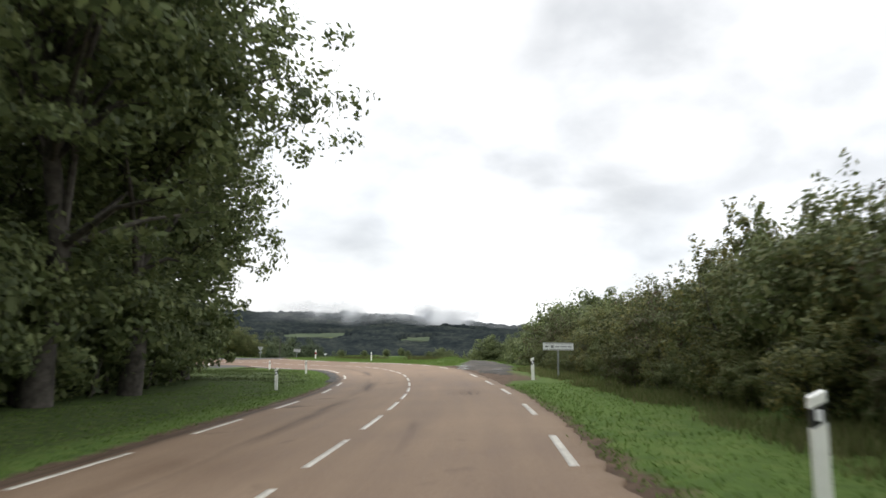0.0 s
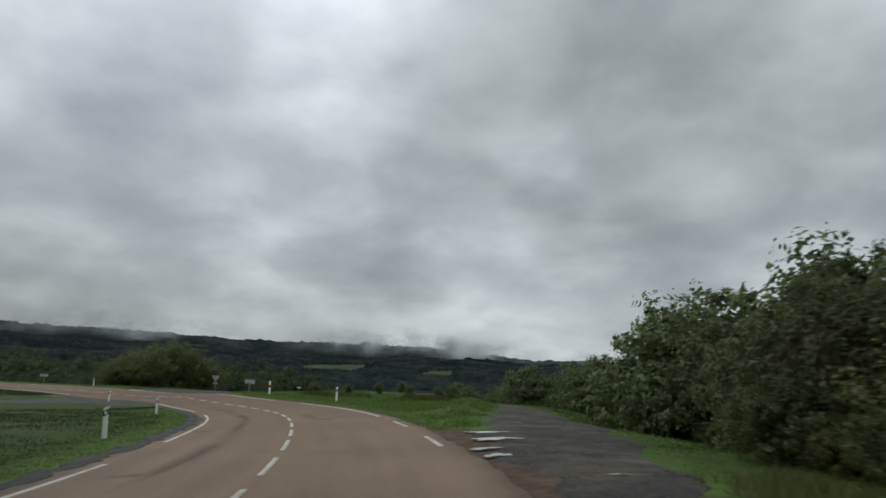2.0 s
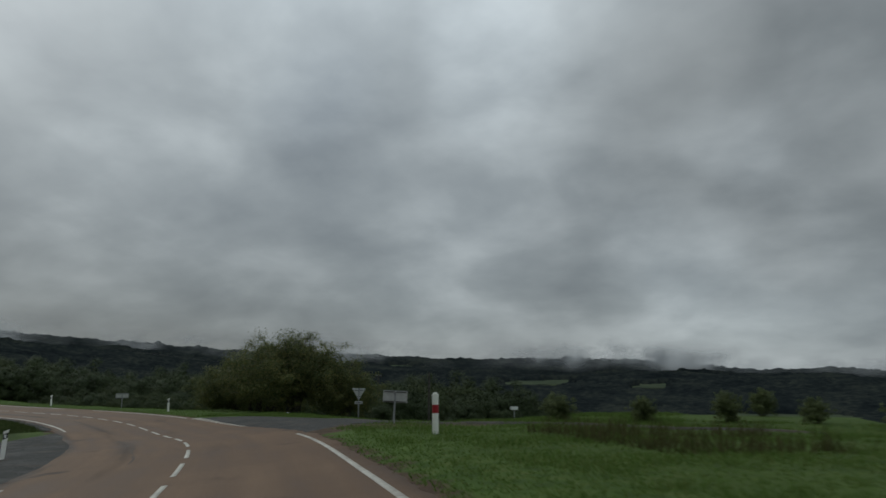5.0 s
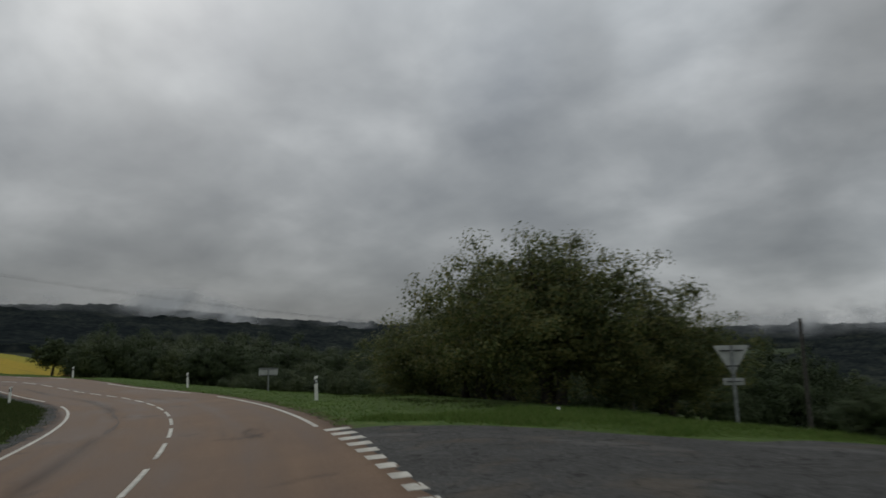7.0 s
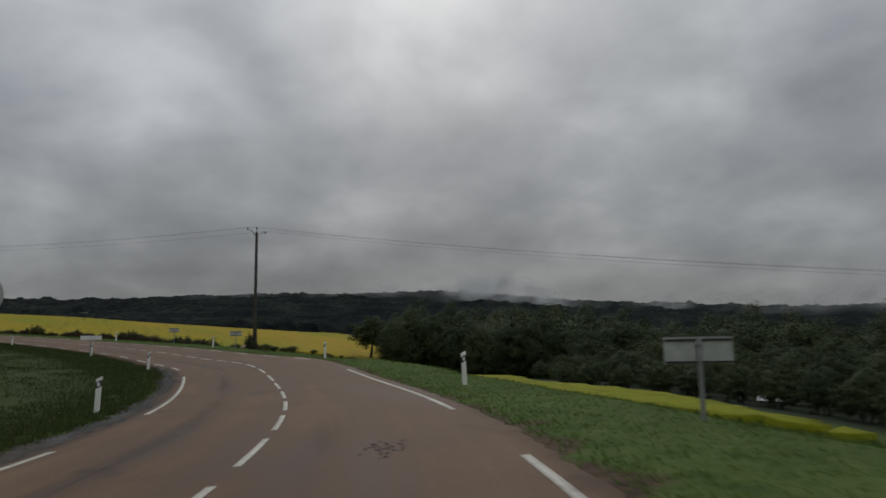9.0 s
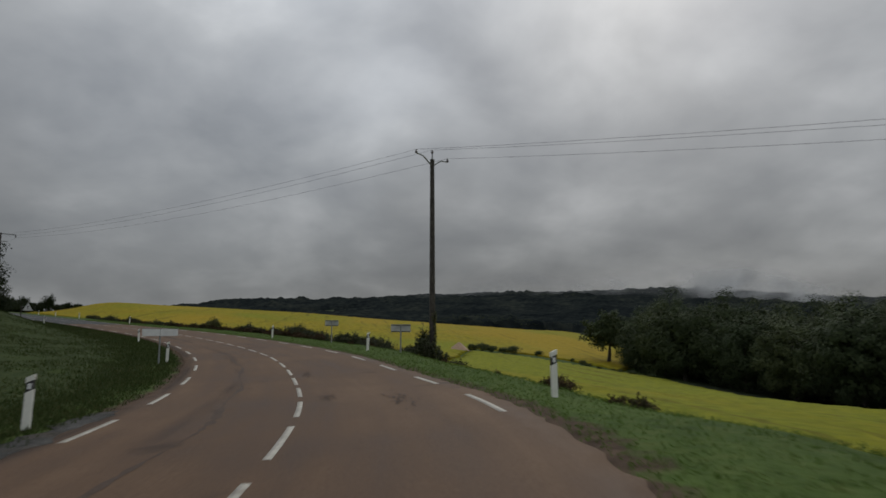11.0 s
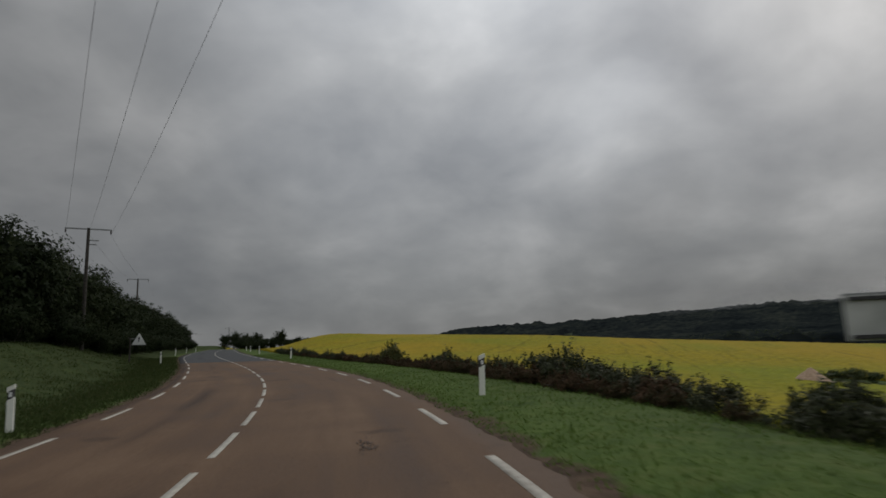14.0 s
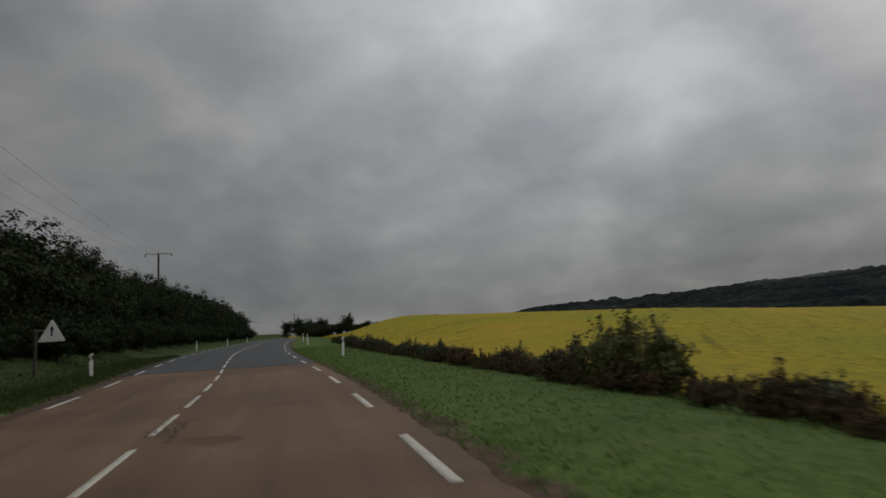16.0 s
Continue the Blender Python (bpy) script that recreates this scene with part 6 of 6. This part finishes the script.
def power_line():
    spots = [(-55, 177, 1.2, -50), (-113.85, 130.4, 9.85, -50), (-168.07, 82.3, 13.5, -53), (-223.5, 46.5, 18.6, -59), (-267, 21, 16.4, -62), (-322, -5, 16.2, -66), (-409, -40, 24.7, -68)]
    heads = []
    for i, (x, y, top, az) in enumerate(spots):
        e = tagged(new("utility_pole"), "dark wooden utility pole with cross-arm and insulators" if i != 1 else "dark wooden utility pole with ivy climbing its foot", "utility pole", group="poles of the power line")
        g = gz1(x, y)
        h = top - g
        zz = np.linspace(-0.6, h, 8)
        part_r = 0.18 - 0.06 * np.linspace(0, 1, 8)
        V, F = tube(np.c_[0 * zz, 0 * zz, zz], part_r, 14)
        put("shaft", mesh_np("shaft", V, F, M["wood"], True), e)
        part("cap", box(0.2, 0.2, 0.05, 0, 0, h + 0.02, 0.01), M["wood"], e)
        ends = []
        if i == 1:
            # fork bracket with three upright insulators
            for q in (-1, 0, 1):
                pts = [(0, 0, h - 0.35), (q * 0.75, 0, h + 0.12), (q * 1.3, 0, h + 0.16)] if q else [(0, 0, h - 0.2), (0, 0, h + 0.1), (0, 0, h + 0.4)]
                V, F = tube(pts, [0.045, 0.04, 0.035], 8)
                b = put("bracket", mesh_np("bracket", V, F, M["alu"], True), e)
                V, F = tube([(pts[2][0], 0, pts[2][2] - 0.02), (pts[2][0], 0, pts[2][2] + 0.06), (pts[2][0], 0, pts[2][2] + 0.1), (pts[2][0], 0, pts[2][2] + 0.2)], [0.05, 0.09, 0.06, 0.04], 10)
                put("insulator", mesh_np("insulator", V, F, M["ceramic"], True), b)
                ends.append((pts[2][0], 0, pts[2][2] + 0.2))
            wide = 0.62
        else:
            wide = 1.75
            arm = part("cross_arm", box(2 * wide, 0.1, 0.1, 0, 0, h - 0.05, 0.012), M["alu"], e, "steel cross-arm")
            for q in (-1, 0, 1):
                V, F = tube([(q * wide * 0.96, 0, h - 0.1 + 0.0), (q * wide * 0.96, 0, h - 0.2), (q * wide * 0.96, 0, h - 0.32), (q * wide * 0.96, 0, h - 0.42)], [0.03, 0.07, 0.07, 0.03], 8)
                put("insulator", mesh_np("insulator", V, F, M["ceramic"], True), arm)
                ends.append((q * wide * 0.96, 0, h - 0.42))
            if i == 2:
                part("switch_arm", box(0.9, 0.08, 0.08, -0.35, 0, h - 1.0, 0.01), M["alu"], e)
                part("switch_arm", box(0.7, 0.08, 0.08, -0.3, 0, h - 1.35, 0.01), M["alu"], e)
        m = Matrix.Translation((x, y, g)) @ Matrix.Rotation(radians(az), 4, 'Z')
        if i == 1:
            rng = np.random.default_rng(8)
            n = 1700
            zz = 2.7 * rng.random(n) ** 1.2
            an = rng.random(n) * 6.28
            rr = 0.165 + 0.06 * rng.random(n) * (1 - zz / 6)
            keep = (np.cos(an - 2.15 + 0.4 * np.sin(zz * 3)) > 0.25) | (zz < 0.4)
            c = np.c_[rr * np.cos(an), rr * np.sin(an), zz][keep]
            V, F = leaf_cloud(rng, c, np.full(len(c), 0.05), 1, 0.055)
            put("ivy", mesh_np("ivy", V, F, M["leaf_mid"]), e, "green ivy")
        e.matrix_basis = m
        heads.append([tuple(m @ Vector(q)) for q in ends])
    for a, b in zip(heads, heads[1:]):
        for q in range(3):
            c = put("power_cable", wire(a[q], b[q], 0.9))
            tagged(c, "thin dark overhead power cable between poles", "cable", group="overhead cables")
    # a lone pole by the side road
    e = tagged(new("telephone_pole"), "thin dark wooden telephone pole on the slope", "utility pole")
    x, y = -30.7, 136.0
    g = gz1(x, y)
    zz = np.linspace(-0.4, 1.25 - g, 6)
    V, F = tube(np.c_[0 * zz, 0 * zz, zz], 0.11 - 0.03 * np.linspace(0, 1, 6), 10)
    put("shaft", mesh_np("shaft", V, F, M["wood"], True), e)
    part("cap", box(0.14, 0.14, 0.04, 0, 0, 1.26 - g, 0.008), M["wood"], e)
    e.location = (x, y, g)


power_line()


# ---- valley houses, sand heap, hedges along the track ----
def house(x, y, w, d, h, turn, label):
    e = tagged(new("house"), label, "house")
    part("wall", box(w, d, h + 0.6, 0, 0, h / 2 - 0.3), M["render"], e)
    bm = bmesh.new()
    k = [(-w / 2 - 0.3, -d / 2 - 0.35, h - 0.1), (w / 2 + 0.3, -d / 2 - 0.35, h - 0.1), (w / 2 + 0.3, 0, h + d * 0.42), (-w / 2 - 0.3, 0, h + d * 0.42), (-w / 2 - 0.3, d / 2 + 0.35, h - 0.1), (w / 2 + 0.3, d / 2 + 0.35, h - 0.1)]
    v = [bm.verts.new(q) for q in k]
    for f in ((0, 1, 2, 3), (3, 2, 5, 4), (0, 3, 4), (1, 5, 2), (0, 4, 5, 1)):
        bm.faces.new([v[i] for i in f])
    bmesh.ops.recalc_face_normals(bm, faces=bm.faces[:])
    r = part("roof", bm, M["roof"], e, "dark slate roof")
    for q in (-1, 1):
        bm = bmesh.new()
        ends = [[bm.verts.new((q * (w / 2 + o), y, z)) for y, z in ((-d / 2, h - 0.08), (d / 2, h - 0.08), (0, h + d * 0.36))] for o in (0.2, 0.33)]
        for f in ends + [(ends[0][i], ends[0][(i + 1) % 3], ends[1][(i + 1) % 3], ends[1][i]) for i in range(3)]:
            bm.faces.new(f)
        bmesh.ops.recalc_face_normals(bm, faces=bm.faces[:])
        part("gable", bm, M["render"], e)
    part("chimney", box(0.6, 0.6, 1.4, w * 0.3, 0, h + d * 0.42 + 0.3, 0.03), M["render"], r)
    for i in range(3):
        wx = (i - 1) * w * 0.3
        b = part("window", box(1.0, 0.1, 1.2, wx, -d / 2 - 0.02, h * 0.55, 0.02), M["signwhite"], e, "white window frame")
        part("pane", box(0.84, 0.06, 1.04, wx, -d / 2 - 0.05, h * 0.55), M["glass"], b, "dark pane")
    part("door", box(0.95, 0.1, 2.05, w * 0.15, -d / 2 - 0.02, 1.0, 0.02), M["wood"], e)
    e.matrix_basis = Matrix.Translation((x, y, gz1(x, y))) @ Matrix.Rotation(turn, 4, 'Z')


house(-49.2, 234, 9, 6.4, 2.5, -1.05, "white gabled cottage low on the valley slope")
house(-153, 692, 13, 7, 3.6, 0.3, "pale rendered cottage with slate roof in the valley")
house(-133, 676, 11, 7, 3.4, -0.4, "small pale rendered house with slate roof")
for k in range(4):
    house(-58 + 9.5 * k, 724 - 15 * k, 9, 8, 4.2, -0.7, "pale rendered terraced house in the valley village")
house(-32, 634, 12, 10, 5, 0.9, "white gabled farmhouse in the valley village")
house(-190, 640, 14, 8, 5, 0.2, "white farmhouse on the far slope")
house(-16, 655, 12, 8, 4, -0.2, "white farmhouse in the valley fields")


def field_shelter(x, y):
    """A low shelter: four posts under a shallow gabled sheet roof."""
    e = tagged(new("field_shelter"), "low shelter with a pale sheet roof at the crop's edge", "shelter")
    for px in (-0.8, 0.8):
        for py in (-0.6, 0.6):
            part("post", box(0.07, 0.07, 0.75, px, py, 0.2, 0.005), M["wood"], e)
    for q in (-1, 1):
        part("roof_sheet", box(2.1, 0.86, 0.03, 0, q * 0.4, 0.68, 0.004, Matrix.Rotation(q * -0.38, 4, 'X')), M["signwhite"], e, "pale sheet roof")
    e.matrix_basis = Matrix.Translation((x, y, gz1(x, y))) @ Matrix.Rotation(0.5, 4, 'Z') @ Matrix.Scale(0.7, 4)


field_shelter(-75.6, 151)


def sand_mound():
    rng = np.random.default_rng(2)
    k = 22
    V, F = [], []
    for j in range(k):
        for i in range(k):
            u, v = i / (k - 1) * 2 - 1, j / (k - 1) * 2 - 1
            r = math.hypot(u, v)
            z = 2.7 * max(0, 1 - r) ** 0.9 + 0.12 * math.sin(7 * u + 3 * v) * max(0, 1 - r) - 0.1
            V.append((u * 2.3, v * 1.9, z * 0.66))
    me = mesh_np("sand_mound", V, grid_faces(k, k), M["rubble"], True)
    ob = put("sand_mound", me)
    ob.matrix_basis = Matrix.Translation((-207, 147.8, gz1(-207, 147.8))) @ Matrix.Rotation(0.6, 4, 'Z')
    tagged(ob, "pale pinkish sand heap beside the field track", "heap")


sand_mound()
tb = plant("track_bush", "low dark bush along the field track", "shrub", 131, "leaf_wood", foliage="foliage", wood="stem", height=2.2, radius=1.9, trunk_r=0.03, clear=0.0, clumps=80, per=26, leaf=0.1, stems=4, clump_r=0.22, squash=0.5)
place_all([tb], [(-207.5 + 0.5 * i, 150.6 + 1.9 * i, 0.75 + 0.15 * math.sin(i * 1.7)) for i in range(5)] + [(-204, 163, 0.55)] + [(-198 + 4.5 * i, 167.6 + 0.5 * math.sin(i * 2), 0.36 + 0.08 * math.sin(i * 1.3)) for i in range(8)], "bushes along the field track")


# ---- grass of the verges ----
def verge_grass():
    rng = np.random.default_rng(6)
    n = 150000
    s = rng.uniform(-4, 300, n)
    side = rng.random(n) < 0.55
    a = 4.3 + 5.95 * rng.random(n) ** 1.35
    q = np.where(side, a, -a - 0.25)
    ok = ~((q > 0) & (s > 102) & (s < 128) & ~((s < 110) & (a > 7))) & ~((q < 0) & (s > 94) & (s < 128)) & ~((q > 0) & (s > 29) & (s < 52) & (a < 8.5))
    ok &= ~((q > 0) & (s > 51) & (s < 80) & (a > 5 + (s - 50) * 0.25))
    ok &= ~((q < -6.2 - 3.0 * rng.random(n)) & (s > 40))
    s, q = s[ok], q[ok]
    # inner verge blades get the darker grass: that side's shade as colour
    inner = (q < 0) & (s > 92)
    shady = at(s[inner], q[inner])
    p = at(s[~inner], q[~inner])
    p[:, 2] = gz(p[:, 0], p[:, 1])
    # more of it on the crown of the grass beside the lay-by
    m = 84000
    ex = np.c_[rng.uniform(-22, 13, m), rng.uniform(31, 108, m), np.zeros(m)]
    es, en, _, _ = nearest(ex[:, 0], ex[:, 1])
    strip = (ex[:, 0] > np.interp(ex[:, 1], [33, 46, 55, 72, 80], [5.5, 4.8, 5.2, 6.3, 6.2])) & (ex[:, 0] < np.interp(ex[:, 1], [33, 43, 56, 69, 80], [7.6, 8.8, 9.9, 9.4, 7.2])) & (ex[:, 1] < 80)
    mouth = np.interp(en, [5, 6, 8, 9.3, 10.2, 11.2, 12, 16], [105.5, 106.6, 108.8, 108.3, 107.5, 107.5, 110.2, 113.8])
    ex = ex[(en > np.where(ex[:, 1] < 46, 7.2, 5.2)) & (es > 30) & (es < mouth) & ~strip]
    ex[:, 2] = gz(ex[:, 0], ex[:, 1])
    more = np.c_[rng.uniform(-26, -8, 26000), rng.uniform(101, 117, 26000), np.zeros(26000)]
    ms, mn, _, _ = nearest(more[:, 0], more[:, 1])
    line = np.interp(more[:, 0], [-22.5, -17, -12, -3], [103.4, 102.7, 101.6, 98.2])
    more = more[(more[:, 1] > line + 1.0) & (more[:, 0] > -21.5 + 0.25 * (more[:, 1] - 104)) & (ms < 113)]
    cs, cn = rng.uniform(118, 129, 24000), rng.uniform(5, 17, 24000)
    ok = cs > np.interp(cn, [5, 6.5, 7.6, 9.9, 12, 17], [128.2, 126.4, 124.8, 121.8, 120.8, 120.6])
    ex = np.vstack([ex, more, at(cs[ok], cn[ok])])
    ex[:, 2] = gz(ex[:, 0], ex[:, 1])
    p = np.vstack([p, ex])
    blades("verge_grass", "short rough green grass on the road verges", p, 3, 0.03, 0.06, 0.16, M["grass"], rng)
    # longer, rougher tufts on the inner bank, the outer edge of the verge and beside the lay-by
    n = 38000
    s, a = rng.uniform(40, 300, n), rng.random(n)
    q = np.where(rng.random(n) < 0.66, -(5.6 + 11 * a ** 0.8), 8.0 + 2.4 * a)
    ok = ~((q > 0) & (s < 130)) & ~((q < 0) & (s > 92) & (s < 128))
    p = at(s[ok], q[ok])
    lump = fbm(ex[:, 0], ex[:, 1], 1.1, 2.0) + 0.5 * fbm(ex[:, 0], ex[:, 1], 2.7, 0.6)
    blades("meadow_grass", "uneven green grass tufts between road and lay-by", ex[(lump > 0.1) & (ex[:, 1] > 50)], 6, 0.05, 0.14, 0.2, M["grass"], rng)
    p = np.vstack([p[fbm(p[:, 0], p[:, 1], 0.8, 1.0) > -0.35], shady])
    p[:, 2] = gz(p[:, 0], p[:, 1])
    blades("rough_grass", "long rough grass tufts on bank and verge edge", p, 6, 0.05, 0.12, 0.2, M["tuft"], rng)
    n = 6500
    s, q = rng.uniform(-8, 42, n), 6.7 + 1.7 * rng.random(n)
    p = at(s, q)
    p = p[fbm(p[:, 0], p[:, 1], 1.3, 0.7) + 0.4 * rng.normal(size=n) > 0.3]
    p[:, 2] = gz(p[:, 0], p[:, 1])
    blades("bank_grass", "long pale grass hanging on the bank below the hedge", p, 9, 0.1, 0.3, 0.13, M["bank_grass"], rng)
    m = 5000
    d = np.c_[rng.uniform(-14, 8, m), rng.uniform(84, 97, m), np.zeros(m)]
    ds, dn, _, _ = nearest(d[:, 0], d[:, 1])
    d = d[(dn > 10) & (dn < 22) & (ds < 104) & (fbm(d[:, 0], d[:, 1], 0.5, 3.0) > 0.0)]
    d[:, 2] = gz(d[:, 0], d[:, 1])
    blades("dry_weeds", "dry brown grass stalks on the crest of the verge", d, 4, 0.2, 0.5, 0.08, M["dry"], rng)


def blades(name, label, p, k, low, more, spread, mat, rng):
    c = np.repeat(p, k, 0) + np.c_[rng.normal(size=(len(p) * k, 2)) * spread, np.full(len(p) * k, -0.02)]
    h = low + more * rng.random(len(c)) ** 2
    an = rng.random(len(c)) * 6.28
    w = 0.012 + 0.014 * rng.random(len(c))
    d = np.c_[np.cos(an), np.sin(an), 0 * an]
    ln = rng.normal(size=(len(c), 2)) * (0.3 * low + 0.05)
    tip = c + np.c_[ln, h]
    V = np.stack([c - d * w[:, None], c + d * w[:, None], tip], 1).reshape(-1, 3)
    tagged(put(name, mesh_np(name, V, np.arange(len(V)).reshape(-1, 3), mat)), label, "grass", kind="stuff")


verge_grass()
